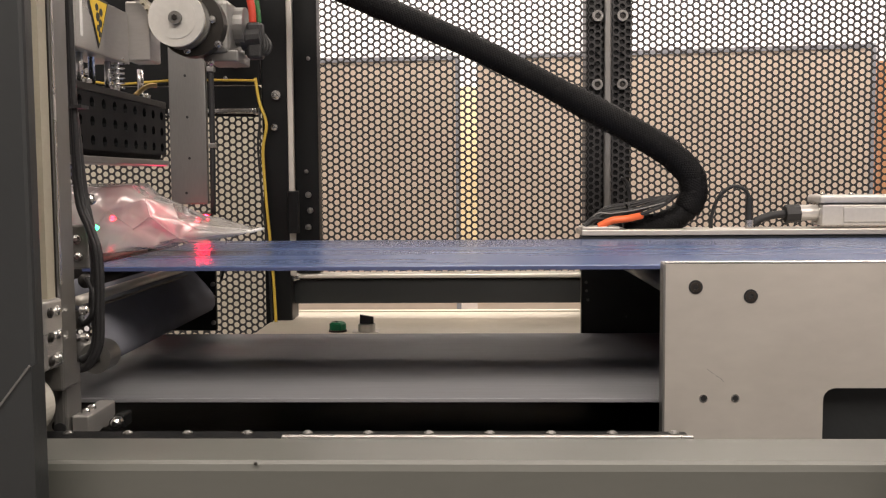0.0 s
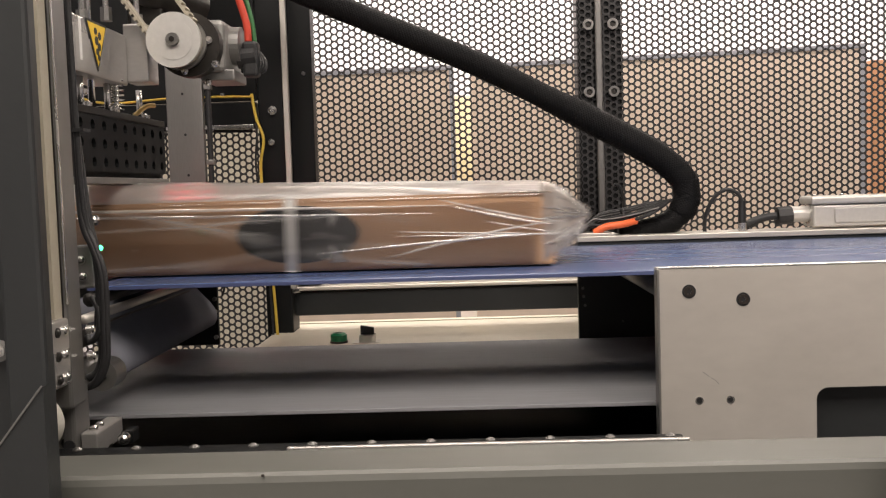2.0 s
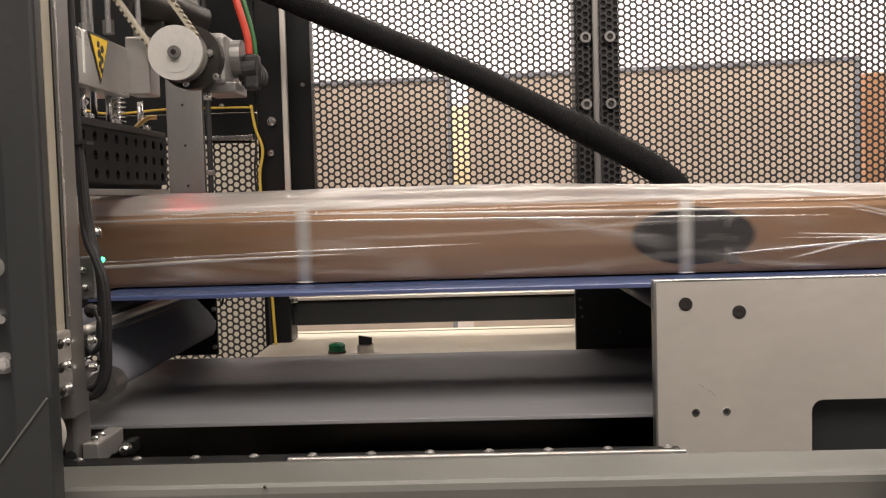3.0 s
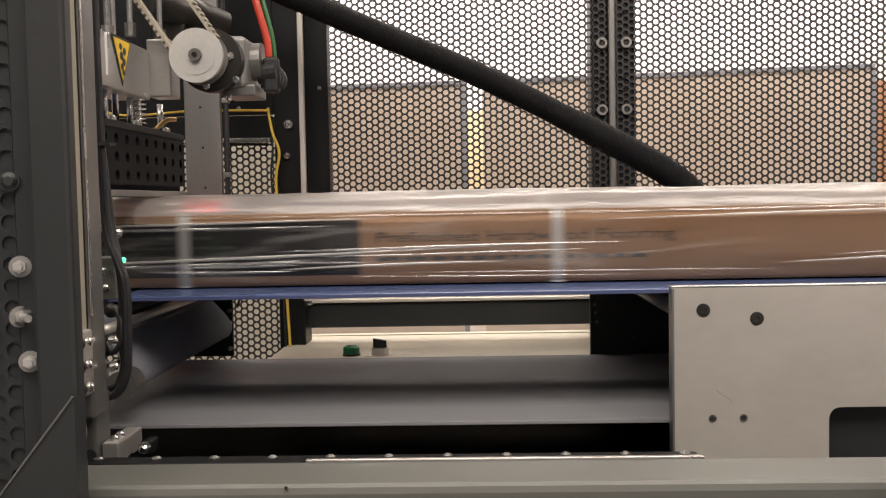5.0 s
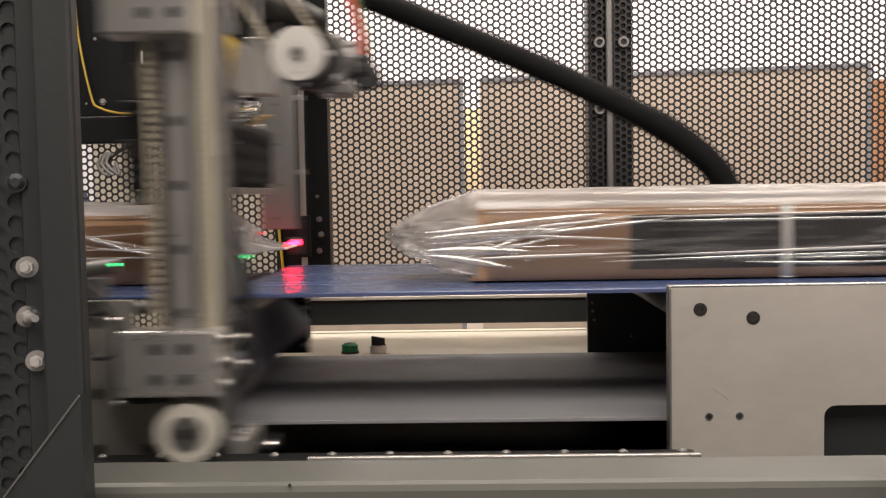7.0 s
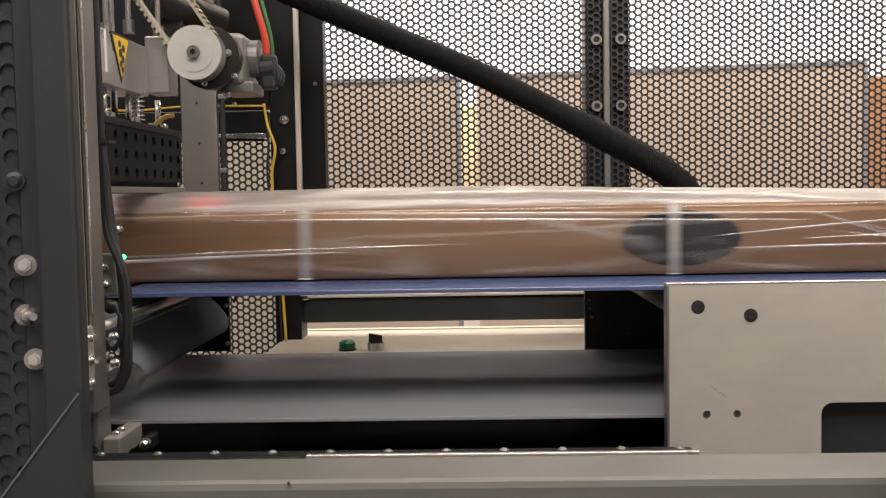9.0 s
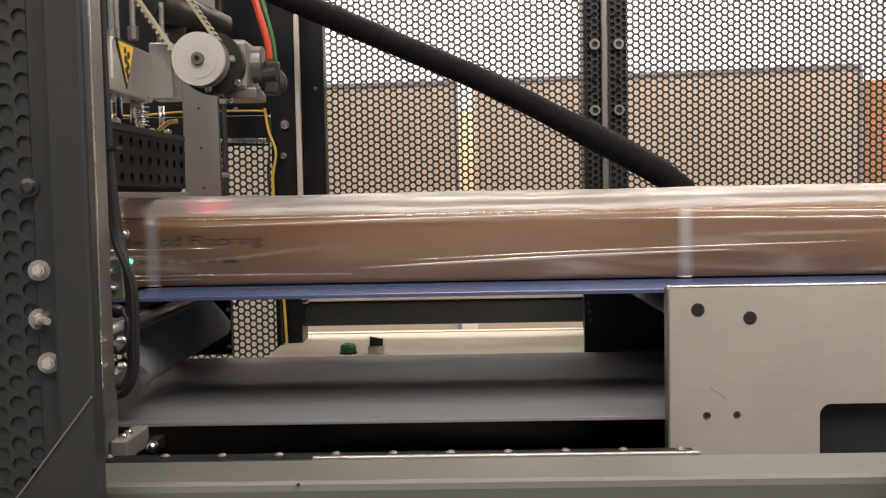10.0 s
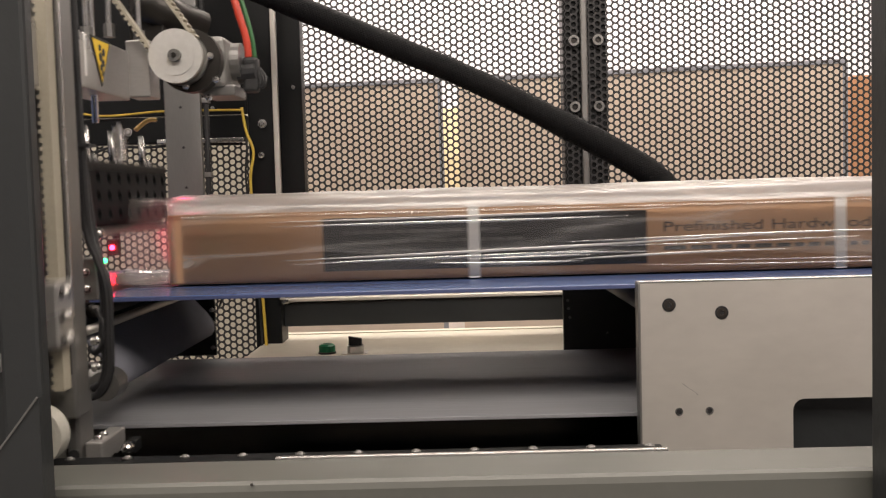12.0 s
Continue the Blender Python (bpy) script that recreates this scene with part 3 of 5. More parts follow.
part("status_light", led, GREEN_LED, inf, "small green status light")
for x in (-6.2, -1.2):
    part("leg", box(B(), x, x + 0.04, 1.03, 1.40, 0, 1.1), PAINT, inf)
tray = thing("base_tray", (0, 1.1, 0.9), "black base tray with the carriage guide rail", "tray")
part("tray_floor", box(B(), -1.2, 0.9, 0.705, 1.46, 0.90, 0.925), BLACK, tray)
part("tray_back", box(B(), -1.2, 0.9, 1.445, 1.449, 0.926, 0.985), BLACK, tray)
part("guide_rail", box(B(), -0.66, 0.262, 0.800, 0.826, 0.985, 1.0095, 0.002), BLACK, tray, "dark linear guide rail")
part("rail_lip", box(B(), -0.092, 0.262, 0.7935, 0.7993, 1.003, 1.0136, 0.001), ALUC, tray, "bright ground edge of the guide rail")
part("rail_bracket", box(B(), -0.66, 0.262, 0.770, 0.7925, 0.92, 1.004), BLACK, tray)
for k in range(-6, 8):
    part("rail_screw", screw(B(), -0.1264 + 0.0537 * k, 0.816, 1.0097, 0.0046, 0.0012, (0, 0, 1)), ALUD, tray)

cab = thing("control_cabinet", (0, 1.6, 0), "cream painted control box with button and switch", "cabinet")
part("body", box(B(), -0.285, 0.9, 1.47, 1.80, 0.80, 0.985, 0.006), CREAM, cab)
part("back_lip", box(B(), -0.262, 0.9, 1.775, 1.798, 0.9852, 0.9868, 0.0006), CREAM, cab)
part("indicator_base", rod(B(), (-0.147, 1.545, 0.985), (-0.147, 1.545, 0.988), 0.015, 24), BOLT, cab)
b = B()
rod(b, (-0.147, 1.545, 0.9882), (-0.147, 1.545, 0.998), 0.0138, 28)
rod(b, (-0.147, 1.545, 0.998), (-0.147, 1.545, 1.001), 0.0138, 28, 0.010)
part("green_button", b, GREEN, cab, "round green push button")
sw = part("switch_collar", ring(B(), (-0.099, 1.545, 0.985), (-0.099, 1.545, 0.9975), 0.0142, 0.006, 28), STEEL, cab, "chrome collar")
b = slab(B(), [(-0.110, 0.998), (-0.088, 0.998), (-0.088, 1.009), (-0.110, 1.013)], 1.541, 1.549)
part("switch_lever", b, RUBBER, sw, "black selector lever")
part("legend_plate", box(B(), -0.122, -0.078, 1.528, 1.562, 0.9852, 0.9858), ALU, cab)

# ---- fittings on the outfeed side ----
jb = thing("junction_box", (0.66, 1.5, 1.155), "grey cast metal junction box with cable gland", "junction box")
part("body", box(B(), 0.6140, 0.8240, 1.475, 1.525, 1.158, 1.192, 0.003), JBOX, jb)
part("lid", box(B(), 0.6090, 0.8340, 1.47, 1.53, 1.193, 1.206, 0.004), JBOX, jb)
part("panel", box(B(), 0.6460, 0.7240, 1.4725, 1.4745, 1.164, 1.187, 0.001), JBOX, jb)
for x in (0.6160, 0.6590):
    part("lid_screw", screw(B(), x, 1.48, 1.206, 0.004, 0.002, (0, 0, 1)), STEEL, jb)
gl = part("gland", rod(B(), (0.5870, 1.50, 1.178), (0.6140, 1.50, 1.178), 0.0125, 18), JBOX, jb)
part("gland_nut", rod(B(), (0.5650, 1.50, 1.176), (0.5870, 1.50, 1.177), 0.0145, 8), RUBBER, gl)
part("gland_ring", ring(B(), (0.6120, 1.50, 1.178), (0.6155, 1.50, 1.178), 0.016, 0.010), STEEL, gl)
part("lead", tube(B(), [(0.565, 1.50, 1.176), (0.545, 1.50, 1.174), (0.522, 1.50, 1.166), (0.508, 1.50, 1.154)], 0.0065), RUBBER, jb, smooth=True)
pc = thing("sensor_plug", (0.503, 1.48, 1.155), "black cable plug on a chrome socket", "plug")
part("socket", rod(B(), (0.5035, 1.478, 1.155), (0.5035, 1.478, 1.168), 0.0065, 14), STEEL, pc)
part("plug_body", rod(B(), (0.5035, 1.478, 1.168), (0.5035, 1.478, 1.203), 0.0065, 14, 0.005), RUBBER, pc)
part("lead", tube(B(), [(0.5035, 1.478, 1.20), (0.497, 1.478, 1.214), (0.478, 1.48, 1.220), (0.458, 1.485, 1.203), (0.449, 1.49, 1.175), (0.448, 1.49, 1.152)], 0.0030), RUBBER, pc, smooth=True)
cable("black_wire", [(0.318, 1.56, 1.234), (0.327, 1.56, 1.228), (0.333, 1.56, 1.205), (0.332, 1.56, 1.17), (0.33, 1.55, 1.155)], 0.003, RUBBER, "short black wire looping to the ledge")
cable("orange_cable", [(0.270, 1.46, 1.160), (0.288, 1.455, 1.169), (0.312, 1.455, 1.172), (0.336, 1.47, 1.176)], 0.0058, ORANGE_WIRE, "orange cable leaving the braided sleeve")
wr = random.Random(3)
for k in range(9):
    y, sag = 1.462 + 0.005 * k, wr.uniform(-0.004, 0.004)
    cable("black_wire", [(0.247 + 0.004 * wr.random(), y, 1.158), (0.258 + 0.010 * wr.random(), y, 1.168 + 0.004 * wr.random()), (0.285, y, 1.174 + sag + 0.0012 * k), (0.325, y + 0.004, 1.178 + sag + 0.0016 * k), (0.362, y, 1.188 + 0.0018 * k), (0.396, 1.49, 1.207)], wr.uniform(0.0015, 0.0027), RUBBER, "black wire leaving the braided sleeve")
cable("pale_wire", [(0.262, 1.468, 1.176), (0.272, 1.466, 1.181), (0.29, 1.464, 1.180), (0.33, 1.46, 1.186), (0.372, 1.466, 1.196)], 0.0011, GREY, "thin grey wire among black ones")
tie = part("cable_tie", ring(B(), (0.318, 1.478, 1.180), (0.3215, 1.478, 1.181), 0.0155, 0.0135, 20), RUBBER)
tagged(tie, "black cable tie round the wires", "cable tie")


# ---- sealing carriage ----
car = thing("sealing_carriage", (-0.35, 0.9, 0.97), "aluminium sealing carriage with belts, pulleys and jaws", "carriage")
part("upright", box(B(), -0.374, -0.310, 0.928, 0.965, 1.022, 2.2, 0.003), ALUD, car)
gr = part("linear_rail", box(B(), -0.362, -0.340, 0.916, 0.9275, 1.03, 2.2, 0.002), ALUC, car, "bright linear rail with dark screw holes")
for k in range(-1, 12):
    z = 1.132 + 0.0655 * k
    part("rail_hole", rod(B(), (-0.351, 0.9162, z), (-0.351, 0.9154, z), 0.0058, 18), RUBBER, gr)
for x in (-0.3715, -0.316):
    part("profile_groove", box(B(), x, x + 0.003, 0.9262, 0.9275, 1.07, 2.2), BOLT, car)


def toothed(bm, a, b, y0, y1, thick, side, step=0.008, tooth=0.003):
    """A belt run in the plane of x and z, with teeth on one side."""
    a, b = Vector((a[0], 0, a[1])), Vector((b[0], 0, b[1]))
    d = (b - a).normalized()
    n = Vector((d.z, 0, -d.x)) * side
    turn = Matrix(((d.x, 0, n.x, 0), (0, 1, 0, 0), (d.z, 0, n.z, 0), (0, 0, 0, 1)))

    def bar(c, lx, lz):
        made = bmesh.ops.create_cube(bm, size=1)["verts"]
        bmesh.ops.transform(bm, matrix=Matrix.Translation(c + Vector((0, (y0 + y1) / 2, 0))) @ turn @ Matrix.Diagonal((lx, y1 - y0, lz, 1)), verts=made)

    bar((a + b) / 2, (b - a).length, thick)
    for k in range(int((b - a).length / step)):
        bar(a + d * (k + 0.5) * step + n * (thick + tooth) / 2, step * 0.5, tooth)
    return bm


part("timing_belt", toothed(B(), (-0.3225, 1.06), (-0.3225, 1.9), 0.888, 0.906, 0.010, -1, 0.0085, 0.0025), TOOTH, car, "cream toothed belt")
part("timing_belt", toothed(B(), (-0.3795, 1.06), (-0.3795, 1.9), 0.888, 0.906, 0.003, 1), TOOTH, car, "cream toothed belt")
part("base_plate", slab(B(), [(-0.460, 0.982), (-0.314, 0.982), (-0.314, 1.045), (-0.405, 1.045), (-0.405, 1.146), (-0.460, 1.146)], 0.907, 0.923), GREY_PLATE, car, "grey machined base plate")
# black sheet added to darken the plate's open window like shade
part("slot_cover", box(B(), -0.404, -0.376, 0.926, 0.932, 1.0455, 1.115, 0.001), RUBBER, car, "black sheet standing in for the shaded recess behind the base plate")
for x, z in ((-0.441, 1.124), (-0.440, 1.051), (-0.443, 0.993), (-0.388, 0.993), (-0.318, 0.993)):
    part("plate_screw", rod(B(), (x, 0.9075, z), (x, 0.9045, z), 0.0062, 16), BOLT, car)
for x, z in ((-0.421, 1.127), (-0.4165, 1.041)):
    part("cable_clip", screw(B(), x, 0.906, z, 0.0045, 0.006), STEEL, car)
np_ = part("idler_pulley", ring(B(), (-0.346, 0.884, 1.010), (-0.346, 0.906, 1.010), 0.0305, 0.012, 40), NYLON, car, "white nylon idler pulley")
part("bearing", ring(B(), (-0.346, 0.882, 1.010), (-0.346, 0.905, 1.010), 0.0175, 0.0065, 28), ALUD, np_)
part("axle", rod(B(), (-0.346, 0.880, 1.010), (-0.346, 0.907, 1.010), 0.0065, 6), BOLT, np_)
part("pulley_groove", ring(B(), (-0.346, 0.8835, 1.010), (-0.346, 0.8843, 1.010), 0.0262, 0.0245, 40), NYLON, np_)
for x0, x1 in ((-0.3045, -0.287), (-0.473, -0.4605)):
    ft = part("foot_block", box(B(), x0, x1, 0.905, 0.975, 0.980, 1.003, 0.002), ALUC, car)
    for y in (0.918, 0.934):
        part("foot_screw", screw(B(), (x0 + x1) / 2, y, 1.003, 0.0045, 0.003, (0, 0, 1)), STEEL, ft)
part("arm", box(B(), -0.3185, -0.3055, 0.895, 0.935, 0.984, 1.052, 0.003), ALUD, car)
part("arm_eye", rod(B(), (-0.3115, 0.8955, 0.993), (-0.3115, 0.8935, 0.993), 0.0058, 16), RUBBER, car)
part("end_stop", screw(B(), -0.268, 0.93, 0.991, 0.006, 0.008), STEEL, car)
part("end_stop_block", box(B(), -0.274, -0.264, 0.938, 0.96, 0.982, 0.996, 0.002), BLACK, car)
part("end_stop", screw(B(), -0.489, 0.93, 0.991, 0.006, 0.008), STEEL, car)

# upper jaw
up = part("upper_jaw_block", box(B(), -0.423, -0.334, 0.870, 0.9145, 1.409, 1.478, 0.003), ALUC, car, "milled aluminium jaw block")
for x in (-0.381, -0.351):
    for z in (1.427, 1.457):
        part("block_screw", rod(B(), (x, 0.8702, z), (x, 0.8694, z), 0.0062, 8), RUBBER, up)
b = B()
Y, Zc, ny, nz = 0.965, 1.268, 9, 3
cy, cz = 0.30 / ny, 0.062 / nz
for i in range(ny):
    for j in range(nz):
        c = Vector((0, Y + (i + 0.5) * cy, Zc + (j + 0.5) * cz))
        outer, inner, back = [], [], []
        for k in range(8):
            a = math.pi * k / 4
            s = 1 / max(abs(math.cos(a)), abs(math.sin(a)))
            outer.append(b.verts.new((-0.335, c.y + math.cos(a) * s * cy / 2, c.z + math.sin(a) * s * cz / 2)))
            inner.append(b.verts.new((-0.335, c.y + math.cos(a) * 0.0062, c.z + math.sin(a) * 0.0062)))
            back.append(b.verts.new((-0.341, c.y + math.cos(a) * 0.0062, c.z + math.sin(a) * 0.0062)))
        for k in range(8):
            q = (k + 1) % 8
            b.faces.new((outer[k], outer[q], inner[q], inner[k]))
            b.faces.new((inner[k], inner[q], back[q], back[k]))
        b.faces.new(back)
bmesh.ops.remove_doubles(b, verts=b.verts, dist=1e-5)
part("jaw_plate", b, JAWBLACK, up, "black sealing jaw with rows of holes")
part("jaw_body", box(B(), -0.375, -0.3415, 0.965, 1.265, 1.262, 1.335, 0.002), JAWBLACK, up)
part("jaw_lip", box(B(), -0.378, -0.332, 0.965, 1.268, 1.254, 1.2615, 0.001), ALUD, up, "dull metal lip under the jaw")
part("jaw_rim", box(B(), -0.3412, -0.334, 0.965, 1.266, 1.3305, 1.339, 0.001), BLACK, up)
for y in (1.01, 1.09, 1.20):
    part("jaw_bolt", screw(B(), -0.338, y, 1.339, 0.0055, 0.004, (0, 0, 1)), STEEL, up)
    part("guide_rod", rod(B(), (-0.345, y, 1.339), (-0.345, y, 1.375), 0.004, 12), STEEL, up, smooth=True)
b = B()
for y in (1.10,):
    pts = [(-0.338 + 0.008 * math.cos(k * 1.05), y + 0.008 * math.sin(k * 1.05), 1.342 + 0.00095 * k) for k in range(42)]
    tube(b, pts, 0.0012, 6)
part("spring", b, STEEL, up, "coil spring", smooth=True)
part("guide_rod", rod(B(), (-0.338, 1.10, 1.335), (-0.338, 1.10, 1.385), 0.003, 10), STEEL, up)
# fixed beam above the jaw
bm_ = part("beam", box(B(), -0.376, -0.330, 0.966, 1.12, 1.372, 1.432, 0.002), ALUC, car, "milled aluminium cross beam")
part("beam_end", box(B(), -0.334, -0.305, 1.121, 1.16, 1.376, 1.446, 0.002), ALUC, car)
part("beam_slot", box(B(), -0.3302, -0.3296, 0.978, 0.984, 1.385, 1.43), STRAP, bm_)
b = B()
tri = [(0.995, 1.432), (1.055, 1.432), (1.025, 1.378)]
for grow, x0, x1, m, nm in ((1.0, -0.3298, -0.3290, INK, "sign_border"), (0.84, -0.3289, -0.3284, YELLOW, "warning_sign")):
    cy_, cz_ = 1.025, 1.414
    v0 = [b.verts.new((x0, cy_ + (y - cy_) * grow, cz_ + (z - cz_) * grow)) for y, z in tri]
    v1 = [b.verts.new((x1, cy_ + (y - cy_) * grow, cz_ + (z - cz_) * grow)) for y, z in tri]
    b.faces.new(v0)
    b.faces.new(v1)
    for k in range(3):
        b.faces.new((v0[k], v0[(k + 1) % 3], v1[(k + 1) % 3], v1[k]))
    part(nm, b, m, bm_, "yellow warning triangle with black border" if grow < 1 else "")
    b = B()
b.free()
b = B()
for y, z, r in ((1.020, 1.421, 0.004), (1.031, 1.417, 0.0045), (1.022, 1.411, 0.005), (1.029, 1.405, 0.0045), (1.023, 1.399, 0.004), (1.027, 1.393, 0.0035)):
    rod(b, (-0.3285, y, z), (-0.3280, y, z), r, 10)
part("sign_mark", b, INK, bm_)
for x, y, z in ((-0.35, 1.04, 1.436), (-0.345, 1.1, 1.45), (-0.322, 1.14, 1.448)):
    fitg = part("fitting", rod(B(), (x, y, z - 0.004), (x, y, z + 0.012), 0.007, 8), ALUD, car)
    part("stud", rod(B(), (x, y, z + 0.012), (x, y, z + 0.05), 0.0035, 10), STEEL, fitg)
part("brass_tube", tube(B(), [(-0.37, 1.0, 1.44), (-0.368, 1.0, 1.47), (-0.372, 1.01, 1.6)], 0.006), BRASS, car, smooth=True)
part("brass_tube", tube(B(), [(-0.342, 1.17, 1.34), (-0.330, 1.18, 1.352), (-0.322, 1.19, 1.354)], 0.003), BRASS, car, smooth=True)
part("chrome_rod", rod(B(), (-0.348, 1.05, 1.34), (-0.348, 1.05, 1.62), 0.004, 12), STEEL, car, smooth=True)
part("dark_cylinder", rod(B(), (-0.325, 1.16, 1.50), (-0.265, 1.22, 1.475), 0.022, 24), BOLT, car, smooth=True)
part("bracket", box(B(), -0.345, -0.30, 1.17, 1.20, 1.43, 1.62, 0.003), BOLT, car)
# motor and pulley
mt = part("motor_body", box(B(), -0.272, -0.218, 1.145, 1.235, 1.388, 1.452, 0.006), GREY, car, "grey cast gear motor")
part("motor_flange", rod(B(), (-0.258, 1.128, 1.420), (-0.258, 1.146, 1.420), 0.039, 36), BOLT, mt)
part("motor_step", box(B(), -0.250, -0.208, 1.150, 1.215, 1.378, 1.392, 0.002), ALUD, mt)
part("motor_cap", rod(B(), (-0.218, 1.19, 1.425), (-0.206, 1.19, 1.425), 0.024, 24), ALUD, mt)
for x, z in ((-0.232, 1.424), (-0.262, 1.388), (-0.225, 1.395), (-0.240, 1.376)):
    part("motor_screw", screw(B(), x, 1.128 if z > 1.38 else 1.149, z, 0.0045, 0.004), STEEL, mt)
part("plug", rod(B(), (-0.212, 1.19, 1.41), (-0.188, 1.19, 1.412), 0.014, 14), RUBBER, mt)
part("plug", box(B(), -0.205, -0.185, 1.18, 1.20, 1.385, 1.43, 0.004), RUBBER, mt)
pul = part("drive_pulley", ring(B(), (-0.2665, 1.098, 1.4215), (-0.2665, 1.103, 1.4215), 0.0325, 0.004, 40), TURNED, car, "aluminium drive pulley")
part("pulley_drum", ring(B(), (-0.2665, 1.1035, 1.4215), (-0.2665, 1.122, 1.4215), 0.0285, 0.004, 40), TOOTH, pul)
part("pulley_flange", ring(B(), (-0.2665, 1.1225, 1.4215), (-0.2665, 1.127, 1.4215), 0.0325, 0.004, 40), ALUD, pul)
part("pulley_recess", ring(B(), (-0.2665, 1.0972, 1.4215), (-0.2665, 1.0979, 1.4215), 0.0235, 0.0085, 36), TURNED, pul)
part("pulley_hub", rod(B(), (-0.2665, 1.092, 1.4215), (-0.2665, 1.099, 1.4215), 0.0075, 20), ALUD, pul)
part("hub_key", rod(B(), (-0.2665, 1.091, 1.4215), (-0.2665, 1.093, 1.4215), 0.0035, 6), BOLT, pul)
part("pulley_belt", toothed(B(), (-0.295, 1.4265), (-0.41, 1.60), 1.104, 1.121, 0.003, -1), TOOTH, car, "cream toothed belt")
part("pulley_belt", toothed(B(), (-0.2445, 1.4415), (-0.35, 1.60), 1.104, 1.121, 0.003, 1), TOOTH, car, "cream toothed belt")
part("power_cable", tube(B(), [(-0.198, 1.19, 1.43), (-0.200, 1.19, 1.455), (-0.212, 1.19, 1.50), (-0.228, 1.20, 1.56), (-0.24, 1.22, 1.66)], 0.0048), RED_WIRE, car, "orange-red motor cable", smooth=True)
part("signal_cable", tube(B(), [(-0.192, 1.20, 1.43), (-0.195, 1.20, 1.46), (-0.206, 1.20, 1.505), (-0.221, 1.21, 1.56), (-0.233, 1.23, 1.66)], 0.003), GREEN_WIRE, car, "green motor cable", smooth=True)
for k in range(4):
    part("loose_wire", tube(B(), [(-0.21, 1.2, 1.40 + 0.006 * k), (-0.195 + 0.004 * k, 1.19, 1.392), (-0.186 + 0.003 * k, 1.19, 1.405), (-0.197, 1.2, 1.43)], 0.0022), RUBBER, car, smooth=True)
# rear leg with its sensor lamp
part("rear_leg", box(B(), -0.404, -0.345, 1.50, 1.512, 1.197, 2.2, 0.002), ALUD, car)
for z in (1.215, 1.27, 1.335, 1.40):
    part("leg_hole", rod(B(), (-0.375 + 0.004 * math.sin(z * 40), 1.5002, z), (-0.375 + 0.004 * math.sin(z * 40), 1.4995, z), 0.0022, 10), RUBBER, car)
part("leg_cable", tube(B(), [(-0.338, 1.505, 1.60), (-0.337, 1.505, 1.4), (-0.337, 1.505, 1.3), (-0.338, 1.503, 1.18)], 0.0045), RUBBER, car, smooth=True)
for z in (1.29, 1.41):
    part("cable_tie", box(B(), -0.3425, -0.331, 1.498, 1.511, z - 0.004, z + 0.004, 0.001), ALUD, car)
part("sensor_head", box(B(), -0.503, -0.485, 1.488, 1.503, 1.163, 1.190, 0.002), BOLT, car)
part("sensor_arm", box(B(), -0.499, -0.489, 1.503, 1.512, 1.165, 1.20, 0.002), BLACK, car)
sn = part("sensor_head", box(B(), -0.357, -0.337, 1.488, 1.503, 1.156, 1.184, 0.002), BOLT, car)
for x, y, z, r, on in ((-0.345, 1.485, 1.176, 0.0052, sn), (-0.358, 1.485, 1.1725, 0.0046, sn), (-0.494, 1.485, 1.176, 0.0045, car)):
    b = B()
    bmesh.ops.create_icosphere(b, subdivisions=2, radius=r, matrix=Matrix.Translation((x, y, z)))
    part("red_lamp", b, RED_LED, on, "glowing red sensor lamp")
# lower jaw, nose and belt drop
dn = part("lower_jaw_block", box(B(), -0.417, -0.317, 0.866, 0.9045, 1.052, 1.118, 0.003), ALUC, car, "milled aluminium jaw block")
for x in (-0.379, -0.350):
    for z in (1.070, 1.100):
        part("block_screw", rod(B(), (x, 0.8662, z), (x, 0.8654, z), 0.0062, 8), RUBBER, dn)
part("jaw_bar", box(B(), -0.385, -0.350, 0.975, 1.40, 1.075, 1.095, 0.002), BOLT, dn, "dark lower sealing bar")
for y in (0.875, 0.892):
    for z in (1.063, 1.086, 1.109):
        part("side_screw", screw(B(), -0.317, y, z, 0.0050, 0.006, (1, 0, 0)), STEEL if y > 0.88 else BOLT, dn)
for z in (1.103, 1.075):
    part("side_screw", screw(B(), -0.3095, 0.94, z, 0.005, 0.006, (1, 0, 0)), STEEL, car)
sb = part("sensor_block", box(B(), -0.332, -0.312, 0.905, 0.925, 1.149, 1.192, 0.002), GREY, car, "grey sensor block")
for x, z in ((-0.322, 1.178), (-0.321, 1.161)):
    part("block_screw", screw(B(), x, 0.9055, z, 0.0045, 0.004), STEEL, sb)
part("clamp_screw", screw(B(), -0.308, 0.906, 1.2165, 0.0055, 0.005), STEEL, car)
b = B()
bmesh.ops.create_icosphere(b, subdivisions=2, radius=0.0028, matrix=Matrix.Translation((-0.303, 0.904, 1.189)))
part("green_lamp", b, GREEN_LED, sb, "small green status lamp")
for k, (dx, r) in enumerate(((0.0, 0.0036), (0.003, 0.0030))):
    part("hanging_cable", tube(B(), [(-0.322 + dx, 0.895 - 0.004 * k, 1.75), (-0.320 + dx, 0.895 - 0.004 * k, 1.5), (-0.317 + dx, 0.893 - 0.004 * k, 1.3), (-0.314 + dx, 0.89, 1.22), (-0.304 + dx, 0.888, 1.19), (-0.296 + dx, 0.886, 1.162), (-0.296 + dx, 0.885, 1.11), (-0.298 + dx, 0.885, 1.078), (-0.308 + dx, 0.885, 1.058), (-0.322 + dx, 0.888, 1.052)], r), RUBBER, car, smooth=True)
